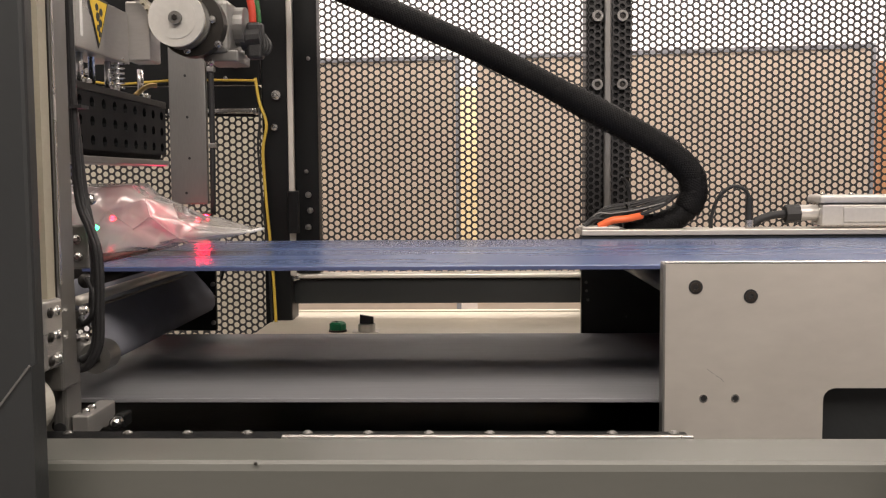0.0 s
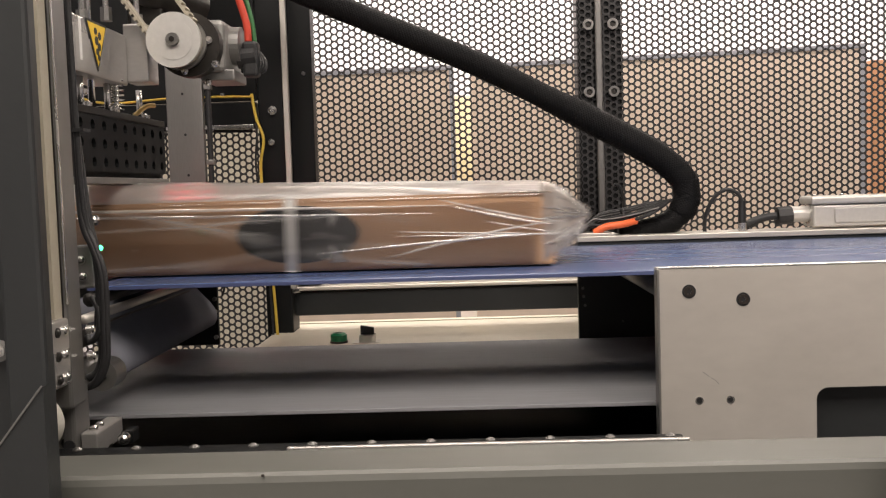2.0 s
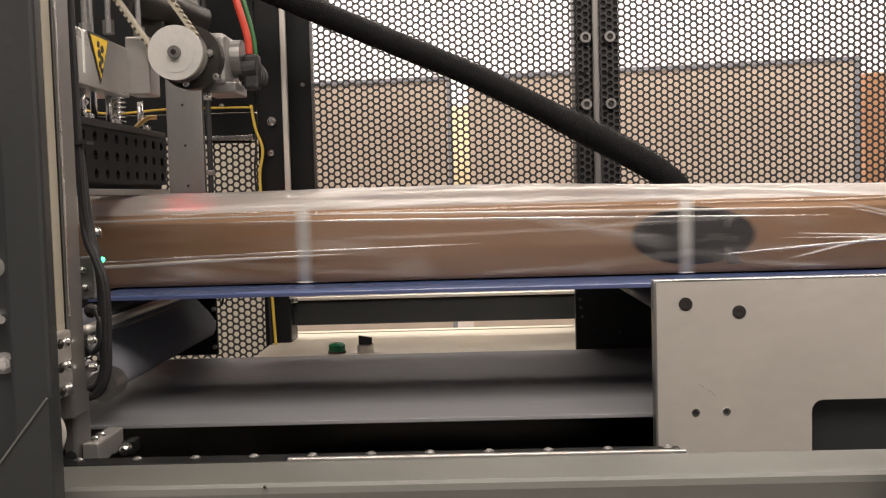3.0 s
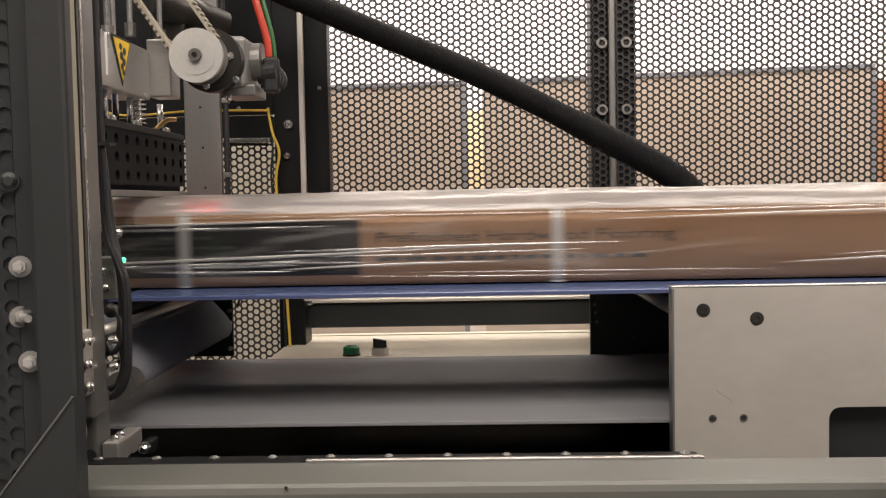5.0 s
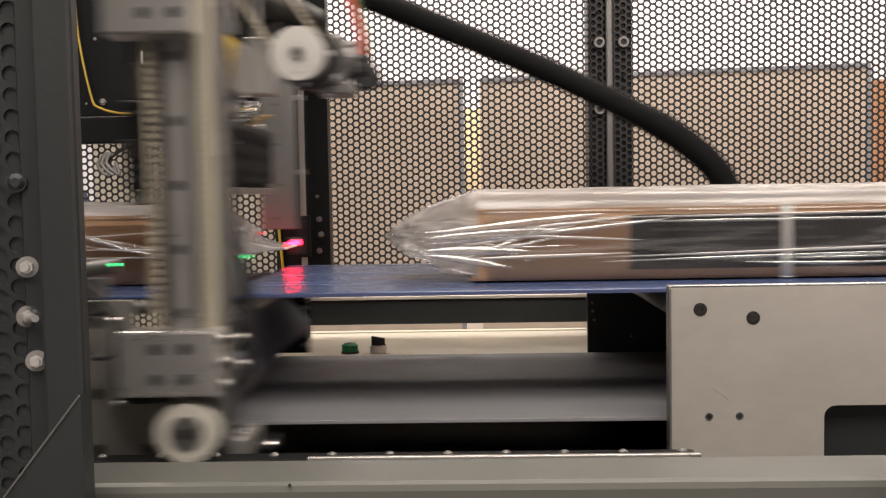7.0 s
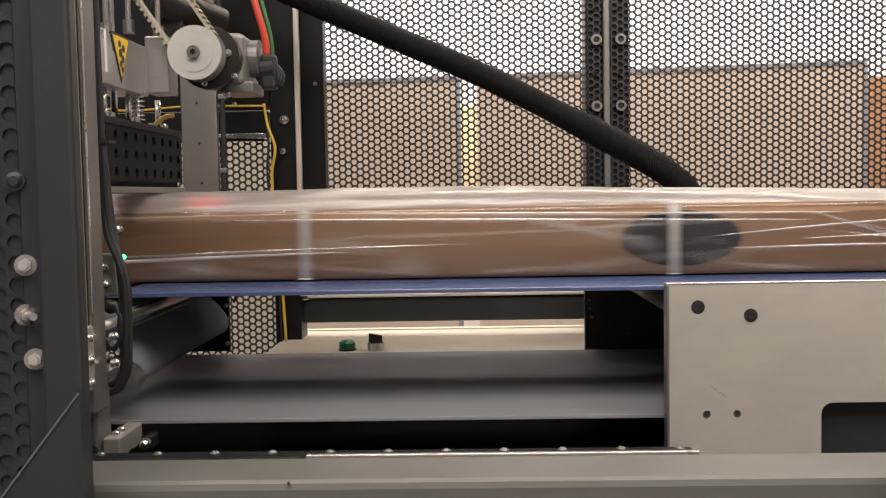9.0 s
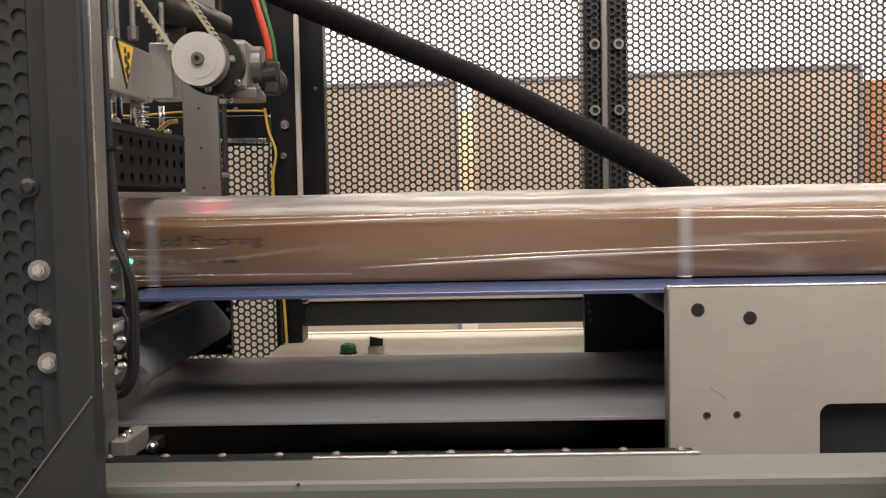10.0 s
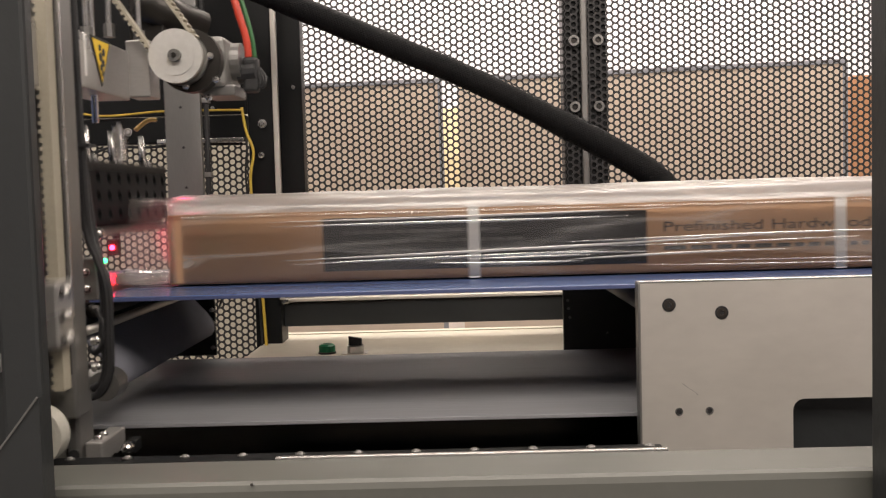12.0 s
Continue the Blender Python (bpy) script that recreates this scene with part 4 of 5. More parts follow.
part("hanging_cable", tube(B(), [(-0.318, 0.897, 1.30), (-0.311, 0.896, 1.225), (-0.303, 0.892, 1.186), (-0.300, 0.890, 1.15), (-0.303, 0.890, 1.115), (-0.300, 0.889, 1.088), (-0.306, 0.889, 1.068), (-0.316, 0.890, 1.062)], 0.0042), RUBBER, car, smooth=True)
part("hanging_cable", tube(B(), [(-0.309, 0.892, 1.142), (-0.301, 0.887, 1.128), (-0.302, 0.886, 1.108), (-0.311, 0.889, 1.098), (-0.316, 0.892, 1.104)], 0.0030), RUBBER, car, smooth=True)
part("cable_tie", box(B(), -0.322, -0.305, 0.883, 0.901, 1.303, 1.306), RUBBER, car)
part("chrome_edge", box(B(), -0.3105, -0.3085, 0.926, 0.93, 1.13, 2.2, 0.0008), STEEL, car)
# proximity sensor over the base plate with its looped lead
ps = part("proximity_sensor", rod(B(), (-0.452, 0.93, 1.180), (-0.405, 0.93, 1.186), 0.0075, 18), ALUD, car)
b = B()
bmesh.ops.create_icosphere(b, subdivisions=2, radius=0.0017, matrix=Matrix.Translation((-0.404, 0.923, 1.187)))
part("green_lamp", b, GREEN_LED, ps)
part("sensor_clamp", box(B(), -0.442, -0.415, 0.923, 0.937, 1.150, 1.172, 0.002), ALUD, car)
part("sensor_lead", tube(B(), [(-0.452, 0.93, 1.180), (-0.495, 0.925, 1.178), (-0.523, 0.92, 1.168), (-0.515, 0.915, 1.158), (-0.495, 0.915, 1.163), (-0.470, 0.91, 1.167), (-0.44, 0.905, 1.150), (-0.422, 0.903, 1.125), (-0.417, 0.895, 1.09), (-0.415, 0.895, 1.055), (-0.404, 0.895, 1.046), (-0.37, 0.90, 1.047), (-0.345, 0.906, 1.05)], 0.0036), RUBBER, car, smooth=True)
b = B()
tube(b, [(-0.436 + 0.0225 * math.cos(k * math.pi / 8), 0.9045, 1.100 + 0.0235 * math.sin(k * math.pi / 8)) for k in range(18)], 0.0026, 8)
part("lead_loop", b, RUBBER, car, "black lead looped on the plate", smooth=True)
part("nose_bar", rod(B(), (-0.342, 0.998, 1.1275), (-0.342, 1.445, 1.1275), 0.008, 20), BOLT, car, smooth=True)
part("guide_bar", rod(B(), (-0.350, 0.998, 1.106), (-0.350, 1.445, 1.106), 0.0055, 20), ALU, car, "pale ground guide bar", smooth=True)
# black bar added in place of the shade under the belt nose
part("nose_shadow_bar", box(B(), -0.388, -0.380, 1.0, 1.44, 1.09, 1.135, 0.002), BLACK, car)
b = B()
prof = [(-0.374, 1.124), (-0.362, 1.106), (-0.346, 1.088), (-0.332, 1.073), (-0.324, 1.062), (-0.3205, 1.052), (-0.321, 1.044), (-0.3255, 1.036), (-0.335, 1.031)]
ra = [b.verts.new((x, 1.003, z)) for x, z in prof]
rb = [b.verts.new((x, 1.438, z)) for x, z in prof]
rc = [b.verts.new((x - 0.003, 1.003, z)) for x, z in prof]
rd = [b.verts.new((x - 0.003, 1.438, z)) for x, z in prof]
for k in range(len(prof) - 1):
    b.faces.new((ra[k], ra[k + 1], rb[k + 1], rb[k]))
    b.faces.new((rc[k], rc[k + 1], rd[k + 1], rd[k]))
    b.faces.new((ra[k], ra[k + 1], rc[k + 1], rc[k]))
part("belt_drop", b, DROP, car, "slate-grey belt running down over the roller", smooth=True)
part("drop_roller", rod(B(), (-0.340, 0.985, 1.050), (-0.340, 1.452, 1.050), 0.0155, 24), ALUD, car, smooth=True)
part("roller_hub", rod(B(), (-0.3235, 0.972, 1.048), (-0.3235, 1.002, 1.048), 0.0165, 28), ALUD, car, "dark steel roller end", smooth=False)
part("hub_axle", rod(B(), (-0.3235, 0.968, 1.048), (-0.3235, 0.9718, 1.048), 0.006, 6), BOLT, car)
part("tension_roller", rod(B(), (-0.368, 1.0, 1.048), (-0.368, 1.44, 1.048), 0.010, 18), ALUD, car, smooth=True)
# roller end bracket, widened into a black backing for the belt's shade
part("rear_bracket", box(B(), -0.43, -0.3215, 1.446, 1.455, 1.002, 1.13, 0.002), BLACK, car)
for z in (1.055, 1.075, 1.10, 1.015):
    part("bracket_screw", screw(B(), -0.3255, 1.4455, z, 0.0035, 0.004), ALUD, car)
part("bracket_wire", tube(B(), [(-0.318, 1.44, 1.135), (-0.311, 1.44, 1.115), (-0.308, 1.44, 1.095), (-0.312, 1.44, 1.08)], 0.002), RUBBER, car, smooth=True)

# the operator side of the carriage stands close behind the front rail
def nearer(scale, dx, dz=0.0):
    return Matrix.Translation((dx - 0.181, -0.05, 1.245 + dz)) @ Matrix.Scale(scale, 4) @ Matrix.Translation((0.181, 0.05, -1.245))


ASIDE = {"upper_jaw_block": (0.016, 0), "lower_jaw_block": (0.016, 0.002), "block_screw": (0.016, 0.002), "side_screw": (0.012, 0), "proximity_sensor": (-0.014, -0.004), "sensor_clamp": (-0.014, -0.002), "lead_loop": (0.004, 0.010), "idler_pulley": (0.004, 0.013), "bearing": (0.004, 0.013), "axle": (0.004, 0.013), "pulley_groove": (0.004, 0.013), "timing_belt": (0.010, 0.0)}
SET_BACK = {"hanging_cable", "sensor_block", "clamp_screw", "cable_tie"}
UPRIGHT = {"upright", "linear_rail", "rail_hole", "profile_groove", "chrome_edge"}
for ob in car.children_recursive:
    co = [v.co for v in ob.data.vertices]
    if sum(c.y for c in co) / len(co) < 0.96:
        kind_ = ob.name.split(".")[0]
        if kind_ in SET_BACK or ob.parent.name.split(".")[0] in SET_BACK:
            ob.data.transform(Matrix.Translation((0.012, 0, 0)))
            continue
        low_part = sum(c.z for c in co) / len(co) < 1.06
        dx, dz = ASIDE.get(ob.name.split(".")[0], (0.0, 0.0) if low_part else (0.006, 0.0))
        if ob.parent is not car and ob.parent.name.split(".")[0] == "proximity_sensor":
            dx, dz = ASIDE["proximity_sensor"]
        if kind_ in ("idler_pulley", "bearing", "axle", "pulley_groove"):
            ob.data.transform(nearer(0.895, 0.008, 0.004))
            continue
        if kind_ in UPRIGHT:
            ob.data.transform(nearer(0.89, 0.004))
            continue
        ob.data.transform(nearer(0.938 if low_part else 0.9066, dx, dz))

# limit switch beside the rail, carried by the upper jaw
part("limit_switch", box(B(), -0.3725, -0.354, 0.800, 0.828, 1.258, 1.338, 0.002), BLACK, up, "black limit switch")
part("switch_neck", box(B(), -0.368, -0.358, 0.804, 0.824, 1.3385, 1.372, 0.002), BOLT, up)
part("switch_plate", box(B(), -0.3738, -0.362, 0.797, 0.7995, 1.286, 1.303, 0.001), BOLT, up)
part("switch_foot", box(B(), -0.371, -0.356, 0.806, 0.822, 1.244, 1.2575, 0.002), ALUD, up)
for z in (1.268, 1.278, 1.326):
    part("switch_screw", screw(B(), -0.364, 0.7995, z, 0.0032, 0.002), BOLT, up)
part("switch_lead", tube(B(), [(-0.366, 0.812, 1.372), (-0.368, 0.812, 1.39), (-0.362, 0.815, 1.41), (-0.356, 0.82, 1.44), (-0.352, 0.83, 1.50)], 0.0028, 8), RUBBER, up, smooth=True)

# ---- braided cable sleeve: short rigid pieces along its bend ----
REST = [(-0.447, 1.677), (-0.307, 1.612), (-0.187, 1.557), (-0.045, 1.494), (0.102, 1.428), (0.259, 1.345), (0.336, 1.302), (0.389, 1.269), (0.420, 1.235), (0.423, 1.204), (0.403, 1.175), (0.364, 1.160), (0.319, 1.154)]
DRAWN = [(-0.21, 1.672), (-0.085, 1.612), (0.030, 1.560), (0.188, 1.497), (0.335, 1.432), (0.467, 1.367), (0.500, 1.333), (0.518, 1.300), (0.527, 1.265), (0.520, 1.228), (0.478, 1.192), (0.405, 1.168), (0.319, 1.154)]
PIECES = 44


def sleeve_line(s):
    """Evenly spaced (x, z) along the sleeve when the carriage is s to the right."""
    pts = [Vector((a[0], 0, a[1])).lerp(Vector((c[0], 0, c[1])), s / 0.241) for a, c in zip(REST, DRAWN)]
    fine = []
    for i in range(len(pts) - 1):
        p0, p1, p2, p3 = pts[max(i - 1, 0)], pts[i], pts[i + 1], pts[min(i + 2, len(pts) - 1)]
        for k in range(10):
            t = k / 10
            fine.append(0.5 * (2 * p1 + (p2 - p0) * t + (2 * p0 - 5 * p1 + 4 * p2 - p3) * t * t + (3 * p1 - p0 - 3 * p2 + p3) * t ** 3))
    fine.append(pts[-1])
    run = [0.0]
    for a, c in zip(fine, fine[1:]):
        run.append(run[-1] + (c - a).length)
    spots = []
    for k in range(PIECES + 1):
        w = run[-1] * k / PIECES
        i = min(max(np.searchsorted(run, w) - 1, 0), len(fine) - 2)
        spots.append(fine[i].lerp(fine[i + 1], (w - run[i]) / max(1e-9, run[i + 1] - run[i])))
    return spots


def sleeve_pose(s, k):
    q = sleeve_line(s)
    a, c = q[k], q[k + 1]
    d = c - a
    return pose((a.x + c.x) / 2, 0, (a.z + c.z) / 2 - 1.16, 0, math.degrees(math.atan2(-d.z, d.x)), 0)


sleeve = thing("cable_sleeve", (0, 1.50, 1.16), "thick black braided cable sleeve with a bend", "cable sleeve")


def sleeve_piece(full, seed):
    b = B()
    n, rows, half = 20, [], 0.0175
    for i in range(9):
        u = -1 + i / 4
        r = full * (0.0192 if abs(u) < 0.8 else 0.0178)
        row = []
        for k in range(n):
            a = 2 * math.pi * k / n
            g = r * (1 + 0.13 * noise.noise(Vector((u * 5 + seed, 5 * math.cos(a), 5 * math.sin(a)))))
            row.append(b.verts.new((u * half, g * math.cos(a), g * math.sin(a))))
        rows.append(row)
    for p, q in zip(rows, rows[1:]):
        for k in range(n):
            b.faces.new((p[k], p[(k + 1) % n], q[(k + 1) % n], q[k]))
    b.faces.new(rows[0])
    b.faces.new(rows[-1])
    ob = part("sleeve_link", b, SLEEVE, sleeve, smooth=True)
    ob.matrix_parent_inverse = Matrix()
    return ob


links = [sleeve_piece(1.0 if k < 28 else min(1.12, 1 + 0.04 * (k - 27)) if k < 40 else 0.95, 3.7 * k) for k in range(PIECES)]

# ---- cartons and film ----


def lettering(words, size_x, size_z, loc, mat, parent):
    """Built-in lettering on the front face, fitted to a width and a height."""
    cu = bpy.data.curves.new("lettering", "FONT")
    cu.body = words
    cu.extrude = 0.0
    ob = new("lettering_curve", cu)
    dg = bpy.context.evaluated_depsgraph_get()
    me = bpy.data.meshes.new_from_object(ob.evaluated_get(dg))
    bpy.data.objects.remove(ob)
    co = [v.co.copy() for v in me.vertices]
    x0, x1 = min(c.x for c in co), max(c.x for c in co)
    y0, y1 = min(c.y for c in co), max(c.y for c in co)
    for v in me.vertices:
        v.co = Vector((loc[0] + (v.co.x - x0) / (x1 - x0) * size_x, loc[1], loc[2] + (v.co.y - y0) / (y1 - y0) * size_z))
    me.materials.append(mat)
    t = new("lettering", me)
    t.parent, t.matrix_parent_inverse = parent, parent.matrix_basis.inverted()
    return tagged(t, "black printed lettering")


X0, X1, Y0, Y1, Z0, Z1 = -1.935, 0.310, 1.115, 1.323, 1.144, 1.231


def creased(bm, rings, closed_tip):
    """Skin over a row of rounded rectangles (x, y0, y1, z0, z1)."""
    n, loops = 48, []
    for i, (x, y0, y1, z0, z1) in enumerate(rings):
        lp = []
        for k in range(n):
            a = 2 * math.pi * k / n
            c, s = math.cos(a), math.sin(a)
            e = 0.14
            cy, cz = math.copysign(abs(c) ** e, c), math.copysign(abs(s) ** e, s)
            calm = 0.3 if not closed_tip else 1.0
            w = noise.noise(Vector((x * 22, cy * 2.5, cz * 2.5 + 7))) * 0.006 + noise.noise(Vector((x * 60, a * 3, 3))) * 0.0025
            amp = calm * (0.25 + 0.75 * closed_tip * min(1.0, i / 3))
            hz = max(0.0, min(1.0, (z1 - z0) / 0.05))
            lp.append(bm.verts.new((x + w * amp, (y0 + y1) / 2 + (cy * (y1 - y0) / 2) + w * amp, max(1.1435, (z0 + z1) / 2 + cz * (z1 - z0) / 2 + w * amp * hz))))
        loops.append(lp)
    for a, c in zip(loops, loops[1:]):
        for k in range(n):
            bm.faces.new((a[k], a[(k + 1) % n], c[(k + 1) % n], c[k]))
    return bm


def gather(side, x, length, start, high):
    """Rings of a film end that closes to a flat seam at mid height."""
    rings = []
    for k in range(15):
        u = k / 14
        f = (1 - u) ** 0.6
        zc = 1.19 + 0.012 * (1 - f)
        rings.append((x + side * length * u, Y0 - 0.008 + 0.03 * u, Y1 + 0.008 - 0.03 * u, zc - (zc - Z0 + 0.0) * f, zc + (high - zc) * f + 0.0008))
    return ([(x - side * start, Y0 - 0.008, Y1 + 0.008, Z0, high - 0.002), (x - side * start * 0.5, Y0 - 0.008, Y1 + 0.008, Z0, high)] if start else []) + rings


def end_creases(side, x, length, parent, seed):
    rng = random.Random(seed)
    for j in range(12):
        u0, u1 = rng.uniform(0.0, 0.35), rng.uniform(0.75, 0.99)
        h0 = rng.uniform(-0.9, 0.95)
        y0 = Y0 - 0.011
        pts = []
        for k in range(7):
            u = u0 + (u1 - u0) * k / 6
            f = (1 - u) ** 0.6
            zc = 1.19 + 0.012 * (1 - f)
            hi, lo = (Z1 + 0.012 - zc) * f, (zc - Z0) * f
            pts.append((x + side * length * u, y0 + 0.03 * u + 0.004 * abs(h0), zc + h0 * (hi if h0 > 0 else lo)))
        part("film_crease", tube(B(), pts, rng.uniform(0.0004, 0.0013), 5), CREASE, parent, smooth=True)


def pleat(x0, z0, x1, z1, y, wide, parent, matl):
    """A tapered strip of folded film standing slightly off the side, pale like a glint."""
    b = B()
    prior = None
    for k in range(9):
        u = k / 8
        w = wide * math.sin(math.pi * (0.04 + 0.92 * u)) ** 0.8
        px, pz = x0 + (x1 - x0) * u, z0 + (z1 - z0) * u ** 1.3
        now = [b.verts.new((px, y, pz - w)), b.verts.new((px, y - 0.8 * w, pz)), b.verts.new((px, y, pz + w))]
        if prior:
            b.faces.new((prior[0], now[0], now[1], prior[1]))
            b.faces.new((prior[1], now[1], now[2], prior[2]))
        prior = now
    part("film_crease", b, matl, parent, smooth=True)


def carton(name, label, gathered=True, nose=0.09):
    root = thing(name, (0, 1.25, 1.143), label, "carton", "cartons on the conveyor")
    body = part("carton_body", box(B(), X0, X1, Y0, Y1, Z0, Z1, 0.003), CARD, root)
    part("lid_seam", box(B(), X0 + 0.01, X1 - 0.01, Y0 - 0.0004, Y0 + 0.002, Z1 - 0.0068, Z1 - 0.0060), CARD_DARK, body)
    for x in (0, -0.4515, -1.112, -1.558):
        part("strap", box(B(), x - 0.007, x + 0.007, Y0 - 0.0016, Y1 + 0.0016, Z0 - 0.0002, Z1 + 0.0016, 0.0006), STRAP, root, "white plastic strap")
    lp = part("label_panel", box(B(), -1.743, -1.347, Y0 - 0.001, Y0 + 0.001, Z0 + 0.012, Z1 - 0.010), INK, root, "black printed panel")
    rng = random.Random(4)
    for j in range(3):
        x = -1.719
        while x < -1.53 + 0.03 * j:
            w = rng.uniform(0.006, 0.022)
            part("print_bar", box(B(), x, x + w, Y0 - 0.0013, Y0 - 0.0009, Z1 - 0.030 - 0.012 * j, Z1 - 0.026 - 0.012 * j), PRINT, lp)
            x += w + 0.004
    b = B()
    n = 56
    oval = [(0.008 + 0.073 * math.cos(2 * math.pi * k / n), 1.188 + 0.034 * math.sin(2 * math.pi * k / n)) for k in range(n)]
    slab(b, oval, Y0 - 0.001, Y0 + 0.001)
    ov = part("oval_print", b, INK, root, "black printed oval")
    for k, (x, z, w, h) in enumerate(((0.035, 1.186, 0.022, 0.008), (0.055, 1.183, 0.014, 0.007), (0.018, 1.182, 0.012, 0.004), (-0.045, 1.190, 0.03, 0.004))):
        part("print_bar", box(B(), x - w / 2, x + w / 2, Y0 - 0.0013, Y0 - 0.0009, z - h / 2, z + h / 2), PRINT, ov)
    lettering("Prefinished Hardwood Flooring", 0.3525, 0.0162, (-1.3265, Y0 - 0.0007, 1.190), INK, root)
    x = -1.3265
    while x < -1.003:
        w = rng.uniform(0.008, 0.03)
        part("print_bar", box(B(), x, x + w, Y0 - 0.0008, Y0 + 0.001, 1.1715, 1.1765), PRINT, root)
        x += w + 0.005
    rings = [(X1 - 0.02 - (X1 - X0 - 0.04) * k / 90, Y0 - 0.006, Y1 + 0.006, Z0 - 0.0004, Z1 + 0.002) for k in range(91)]
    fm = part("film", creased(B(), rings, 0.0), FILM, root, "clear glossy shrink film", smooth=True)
    lap = [(Y0 - 0.0064, Z1 - 0.001), (Y0 - 0.004, Z1 + 0.010), (Y0 + 0.012, Z1 + 0.0195), (Y0 + 0.06, Z1 + 0.0235), (Y1 - 0.06, Z1 + 0.0235), (Y1 - 0.012, Z1 + 0.0195), (Y1 + 0.0064, Z1 - 0.001)]
    b = B()
    rows_ = []
    for k in range(120):
        x = X0 + 0.005 + (X1 - X0 - 0.012) * k / 119
        sink = 0.012 * max(0.0, min(1.0, 1 - (X1 - 0.02 - x) / 0.45))
        rows_.append([b.verts.new((x, y + rng.uniform(-0.0008, 0.0008), z - sink * (z > Z1) + (0.0014 * math.sin(x * 7 + y * 30) + rng.uniform(-0.0006, 0.0006) if 0 < q < 6 else 0))) for q, (y, z) in enumerate(lap)])
    for ra, rb in zip(rows_, rows_[1:]):
        for q in range(len(lap) - 1):
            b.faces.new((ra[q], rb[q], rb[q + 1], ra[q + 1]))
    part("film_lap", b, FILM_TOP, root, "loose milky lap of film over the carton", smooth=True)
    # long creases on the side, coloured pale to imitate streaks of shine
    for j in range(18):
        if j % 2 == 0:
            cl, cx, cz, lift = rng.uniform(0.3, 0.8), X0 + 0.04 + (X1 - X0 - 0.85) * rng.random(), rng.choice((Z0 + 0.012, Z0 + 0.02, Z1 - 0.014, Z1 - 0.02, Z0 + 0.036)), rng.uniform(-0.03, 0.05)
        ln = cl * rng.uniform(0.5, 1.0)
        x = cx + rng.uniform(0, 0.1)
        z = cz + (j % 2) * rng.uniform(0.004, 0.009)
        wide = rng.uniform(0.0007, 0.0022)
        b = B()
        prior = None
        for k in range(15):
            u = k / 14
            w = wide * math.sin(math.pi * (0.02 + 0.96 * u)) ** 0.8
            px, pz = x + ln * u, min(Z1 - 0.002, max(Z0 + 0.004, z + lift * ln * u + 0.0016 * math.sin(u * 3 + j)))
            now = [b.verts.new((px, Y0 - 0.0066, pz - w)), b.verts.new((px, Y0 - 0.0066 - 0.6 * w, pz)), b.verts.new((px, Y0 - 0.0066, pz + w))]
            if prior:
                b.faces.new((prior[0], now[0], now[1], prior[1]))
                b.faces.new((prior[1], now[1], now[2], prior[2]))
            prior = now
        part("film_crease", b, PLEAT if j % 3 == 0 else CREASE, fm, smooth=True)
    if gathered:
        ft = part("film_tail", creased(B(), gather(-1, X0 + 0.012, 0.112, 0.0, Z1 + 0.024), 1.0), FILM_END, root, "gathered clear film end", smooth=True)
        end_creases(-1, X0 + 0.012, 0.112, ft, 11)
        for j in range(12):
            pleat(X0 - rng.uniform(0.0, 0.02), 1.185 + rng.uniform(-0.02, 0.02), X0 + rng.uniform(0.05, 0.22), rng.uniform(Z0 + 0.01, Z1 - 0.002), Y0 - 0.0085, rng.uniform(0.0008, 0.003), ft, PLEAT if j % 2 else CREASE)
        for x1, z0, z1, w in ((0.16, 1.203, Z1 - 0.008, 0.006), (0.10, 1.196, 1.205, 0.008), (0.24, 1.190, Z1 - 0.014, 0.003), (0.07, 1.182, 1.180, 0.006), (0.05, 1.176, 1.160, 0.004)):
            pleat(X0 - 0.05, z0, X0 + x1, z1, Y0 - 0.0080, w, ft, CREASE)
    else:
        tail = [(X0 + 0.012 - 0.018 * k, Y0 - 0.006, Y1 + 0.006, Z0, Z1 + 0.020) for k in range(9)]
        part("film_tail", creased(B(), tail, 0.6), FILM_LOOSE, root, "loose clear film behind the carton", smooth=True)
    ff = part("film_front", creased(B(), gather(1, X1 - 0.015, nose, 0.0, Z1 + 0.012), 1.0), FILM_END, root, "gathered clear film end", smooth=True)
    end_creases(1, X1 - 0.015, nose, ff, 23)
    for j in range(7):
        pleat(X1 + rng.uniform(0.0, 0.01), 1.19 + rng.uniform(-0.02, 0.025), X1 - rng.uniform(0.06, 0.28), rng.uniform(Z0 + 0.01, Z1 - 0.004), Y0 - 0.0085, rng.uniform(0.0006, 0.002), ff, PLEAT if j % 2 else CREASE)
    return root


carton_a = carton("carton", "long brown cardboard flooring carton wrapped in clear film", nose=0.06)
carton_b = carton("carton", "long brown cardboard flooring carton in film still open behind", False)


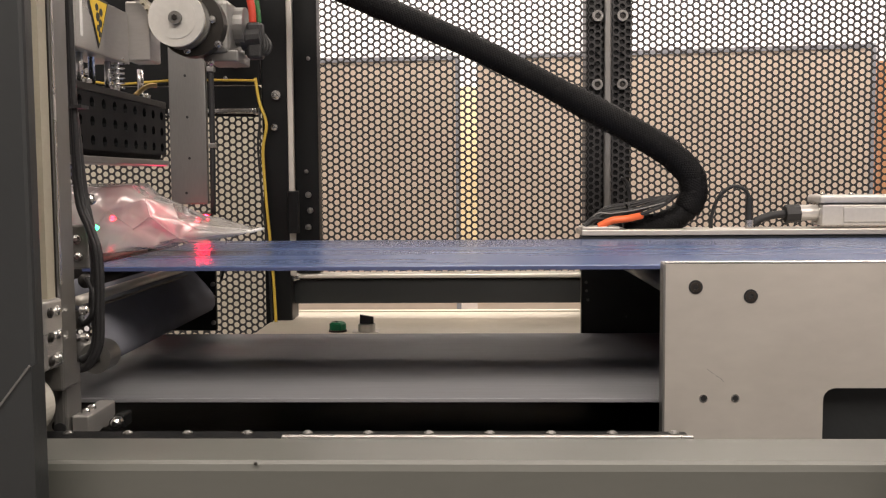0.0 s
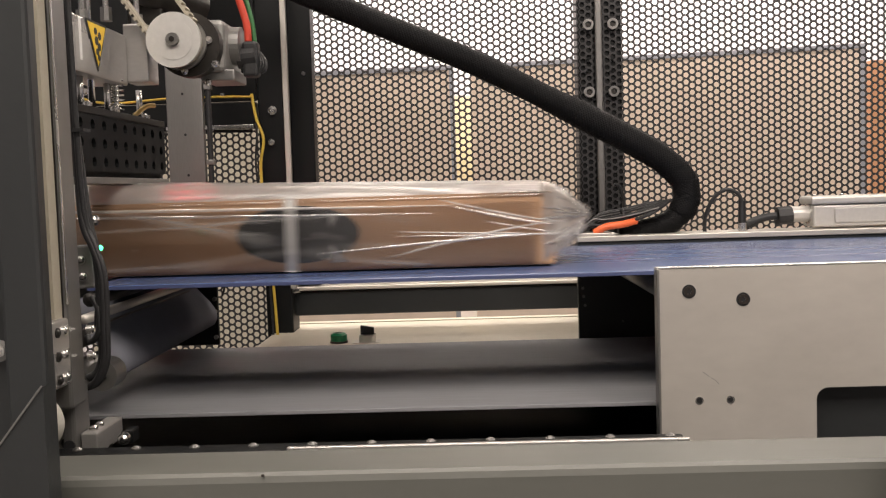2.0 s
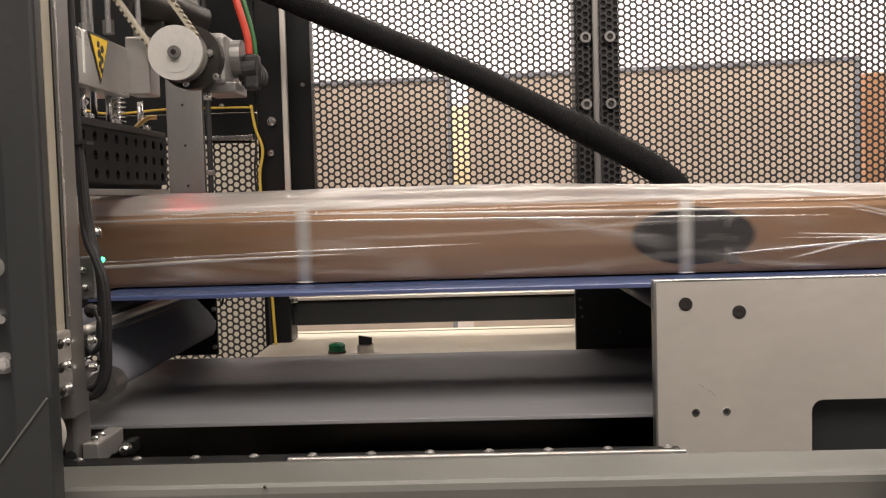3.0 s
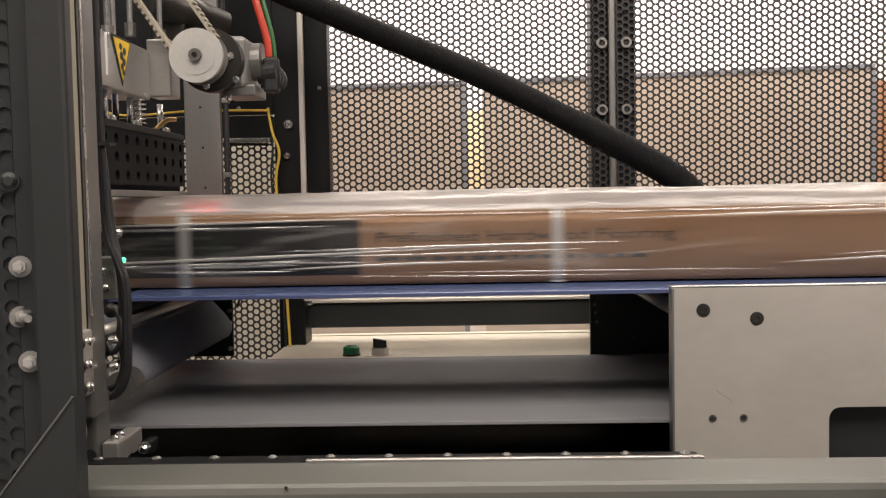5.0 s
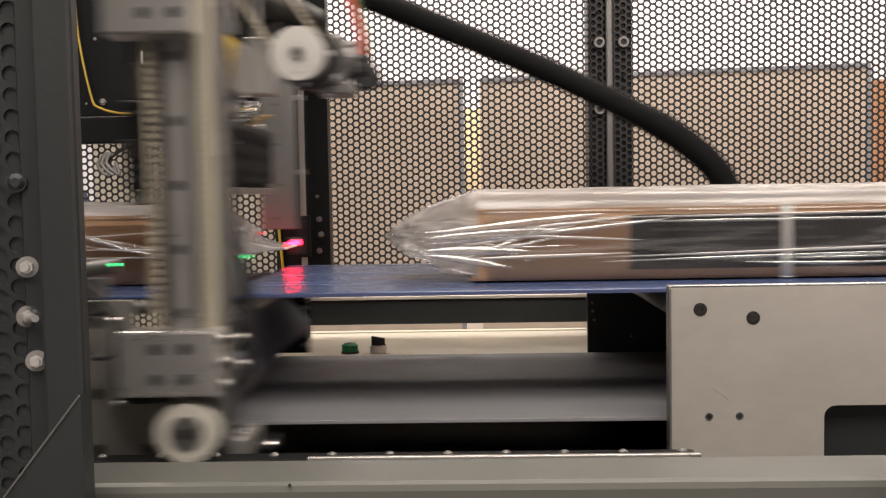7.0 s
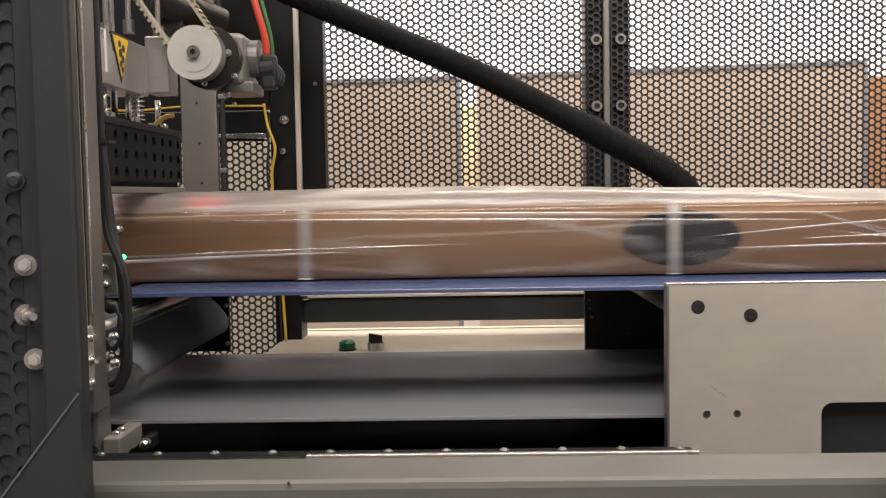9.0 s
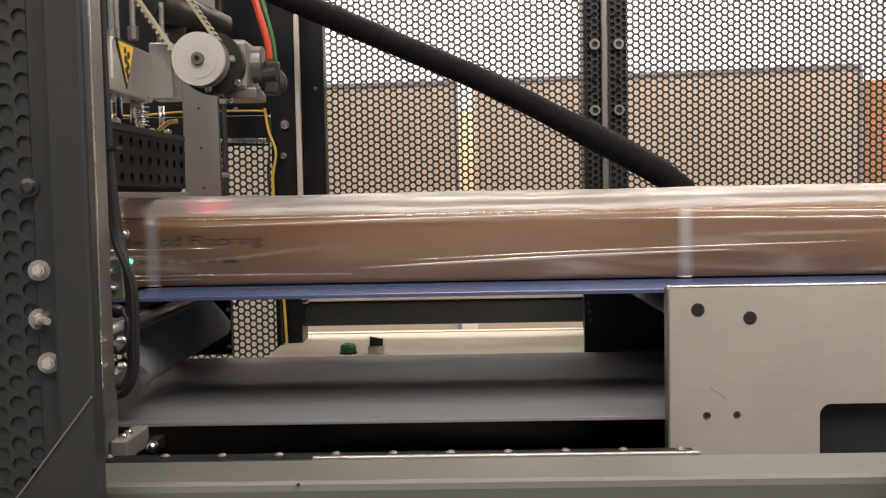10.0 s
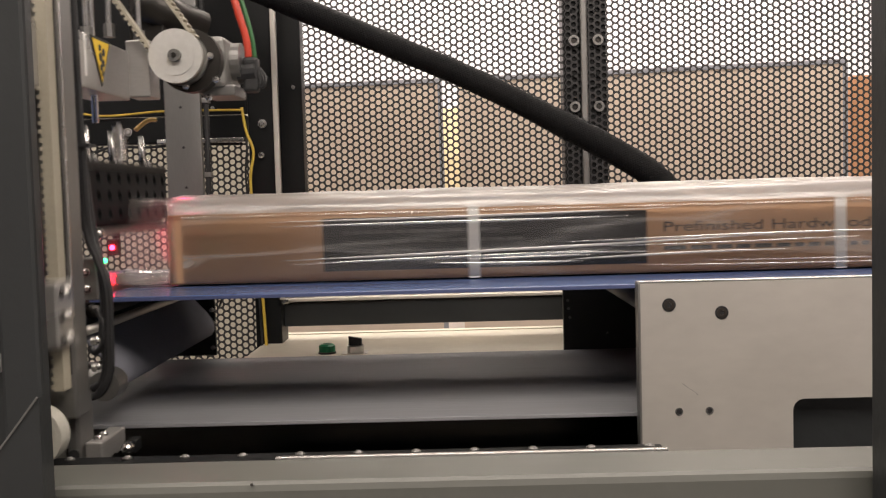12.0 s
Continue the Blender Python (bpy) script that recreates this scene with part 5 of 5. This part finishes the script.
def film_head(label):
    """The closed film end ahead of a carton; its tip lies at x = 0."""
    root = thing("film_end", (0, 1.25, 1.143), label, "film", "film ends")
    cone = []
    for k in range(22):
        u = k / 21
        f = 1 - u ** 1.3
        zc = 1.186 - 0.004 * u
        cone.append((-0.30 + 0.30 * u, Y0 + 0.003 + 0.06 * u, Y1 - 0.003 - 0.06 * u, zc - (zc - Z0) * f, zc + (Z1 - 0.003 - zc) * f + 0.0008))
    fs = part("film_skin", creased(B(), cone, 1.0), FILM_HEAD, root, "crinkled clear film", smooth=True)
    rng = random.Random(8)
    for j in range(9):
        h, u0, u1 = rng.uniform(-0.85, 0.9), rng.uniform(0.05, 0.5), rng.uniform(0.7, 0.98)
        pts = []
        for k in range(8):
            u = u0 + (u1 - u0) * k / 7
            f = 1 - u ** 1.3
            zc = 1.186 - 0.004 * u
            hh = h + 0.08 * math.sin(3 * u + j)
            pts.append((-0.30 + 0.30 * u, Y0 + 0.0005 + 0.06 * u, zc + hh * ((Z1 - 0.003 - zc) if hh > 0 else (zc - Z0)) * f))
        part("film_crease", tube(B(), pts, rng.uniform(0.0004, 0.0012), 5), CREASE, fs, smooth=True)
    part("seam", box(B(), -0.004, 0.003, Y0 + 0.063, Y1 - 0.063, 1.1812, 1.1836, 0.001), STRAP_SOFT, root, "white sealed seam")
    return root


def between(u, table):
    """Value at u on a polyline of (u, value)."""
    for (u0, a), (u1, c) in zip(table, table[1:]):
        if u <= u1:
            return a + (c - a) * (u - u0) / (u1 - u0)
    return table[-1][1]


def crumpled_end(label):
    """A slack film end that has sunk in folds; its tip lies at x = 0."""
    root = thing("film_end", (0, 1.25, 1.143), label, "film", "film ends")
    top = [(0, 1.238), (0.49, 1.241), (0.6, 1.222), (0.71, 1.200), (0.85, 1.192), (1, 1.182)]
    low_ = [(0, 1.1535), (0.40, 1.156), (0.55, 1.160), (0.71, 1.167), (0.83, 1.170), (1, 1.180)]
    rng = random.Random(31)
    b = B()
    loops = []
    us = [0, 0.11, 0.22, 0.32, 0.41, 0.49, 0.57, 0.64, 0.71, 0.79, 0.89, 1.0]
    ring_ = [(0, 0.05), (0, 0.35), (0, 0.7), (0.06, 0.96), (0.3, 1.0), (0.7, 1.0), (0.94, 0.96), (1, 0.7), (1, 0.35), (1, 0.05), (0.75, 0), (0.25, 0)]
    for i, u in enumerate(us):
        hi, lo = between(u, top), between(u, low_)
        ya, yb = Y0 + 0.002 + 0.055 * u, Y1 - 0.002 - 0.055 * u
        jog = min(1.0, (hi - lo) / 0.05)
        lp = []
        for q, (fy, fz) in enumerate(ring_):
            y = ya + (yb - ya) * fy + rng.uniform(-0.007, 0.007) * jog
            z = lo + (hi - lo) * fz + rng.uniform(-0.006, 0.006) * jog * (0.3 if 0.9 < fz else 1)
            lp.append(b.verts.new((-0.30 + 0.30 * u + (rng.uniform(-0.012, 0.012) if 0 < i < len(us) - 1 else 0), y, max(1.1535, z))))
        loops.append(lp)
    n = len(ring_)
    folds = []
    for i, (ra, rb) in enumerate(zip(loops, loops[1:])):
        for q in range(n):
            p0, p1, p2, p3 = ra[q], ra[(q + 1) % n], rb[(q + 1) % n], rb[q]
            if (i + q) % 2:
                b.faces.new((p0, p1, p2))
                b.faces.new((p0, p2, p3))
                folds.append((q, p0.co.copy(), p2.co.copy()))
            else:
                b.faces.new((p0, p1, p3))
                b.faces.new((p1, p2, p3))
                folds.append((q, p1.co.copy(), p3.co.copy()))
    bmesh.ops.subdivide_edges(b, edges=list(b.edges), cuts=2, smooth=0.35)
    fs = part("film_skin", b, FILM_WAIT, root, "slack crumpled film", smooth=True)
    for q, a, c in folds:
        if q in (0, 1, 2, 3) and rng.random() < 0.6:
            m = (a + c) / 2 + Vector((0, -0.0006, 0))
            part("film_crease", tube(B(), [a, m, c], rng.uniform(0.0004, 0.0010), 5), PLEAT, fs, smooth=True)
    part("seam", box(B(), -0.004, 0.003, Y0 + 0.063, Y1 - 0.063, 1.1795, 1.1825, 0.001), STRAP_SOFT, root, "white sealed seam")
    return root


head_a = crumpled_end("slack crumpled clear film end lying on the blue belt")
head_b = film_head("crinkled clear film end ahead of the next carton")

# ---- moves ----
CYCLE = [(0.0, 0), (5.8, 0), (5.9, 0.005), (6.0, 0.031), (6.1, 0.075), (6.2, 0.103), (6.3, 0.138), (6.4, 0.168), (6.5, 0.210), (6.6, 0.230), (6.7, 0.241), (6.8, 0.240), (6.9, 0.185), (7.0, 0.122), (7.1, 0.026), (7.2, 0.004), (7.3, 0), (11.85, 0), (11.9, 0.002), (12.0, 0.012)]
JAWS = [(0.0, 0), (5.8, 0), (5.9, 0.25), (6.0, 0.8), (6.1, 1), (6.4, 1), (6.5, 0.87), (6.6, 0.43), (6.7, 0.0), (11.85, 0), (11.9, 0.1), (12.0, 0.6)]
JAWS_LOW = [(t, {6.5: 0.62, 6.6: 0.2}.get(t, c)) for t, c in JAWS]
RUN = [(0, -1.060), (1, -0.599), (1.5, -0.370), (2, -0.135), (2.5, 0.114), (2.8, 0.239), (3, 0.332), (3.2, 0.422), (4.8, 1.172), (5, 1.273), (5.5, 1.517), (5.7, 1.585), (6, 1.667), (6.3, 1.760), (6.5, 1.828), (6.8, 1.903), (7, 1.992), (7.2, 2.090), (12, 4.276)]
RUN_B = [(0, -3.651), (5.5, -1.265), (6, -1.070), (6.5, -0.875), (6.75, -0.778), (7, -0.622), (7.2, -0.510), (7.5, -0.367), (8, -0.151), (8.8, 0.211), (9, 0.310), (9.5, 0.554), (10, 0.776), (10.2, 0.864), (10.5, 1.025), (10.8, 1.147), (11, 1.241), (11.5, 1.491), (11.8, 1.605), (12, 1.656)]
TIP = 0.310 + 0.072
HEAD = [(0.0, -0.2), (0.75, -0.2), (0.95, -0.2), (1.0, -0.2), (1.1, -0.188)] + [(t, x + TIP - 0.035) for t, x in RUN if t > 1.2]
HEAD_B = [(0.0, -0.424)] + [(t, s - 0.424) for t, s in CYCLE if 5.7 < t < 6.85] + [(6.95, -0.183), (7.1, -0.172)] + [(t, x + TIP) for t, x in RUN_B if t > 7.2]


def motions():
    for ob in (car, belt_r, belt_l):
        at = ob.location.copy()
        walk(ob, [(t, pose(at.x + s, at.y, at.z)) for t, s in CYCLE])
    walk(up, [(t, pose(0, 0, -0.0725 * c)) for t, c in JAWS])
    walk(dn, [(t, pose(0, 0, 0.077 * c)) for t, c in JAWS_LOW])
    for k, ob in enumerate(links):
        walk(ob, [(t, sleeve_pose(s, k)) for t, s in CYCLE])
    walk(carton_a, [(t, pose(x, 1.224, 1.143)) for t, x in RUN])
    walk(carton_b, [(t, pose(x, 1.25, 1.143)) for t, x in RUN_B])
    walk(head_a, [(t, pose(x, 1.22 if t < 0.8 else 1.224, 1.133 if t < 0.8 else 1.143)) for t, x in HEAD])
    walk(head_b, [(t, pose(x, 1.25, 1.143)) for t, x in HEAD_B])


motions()
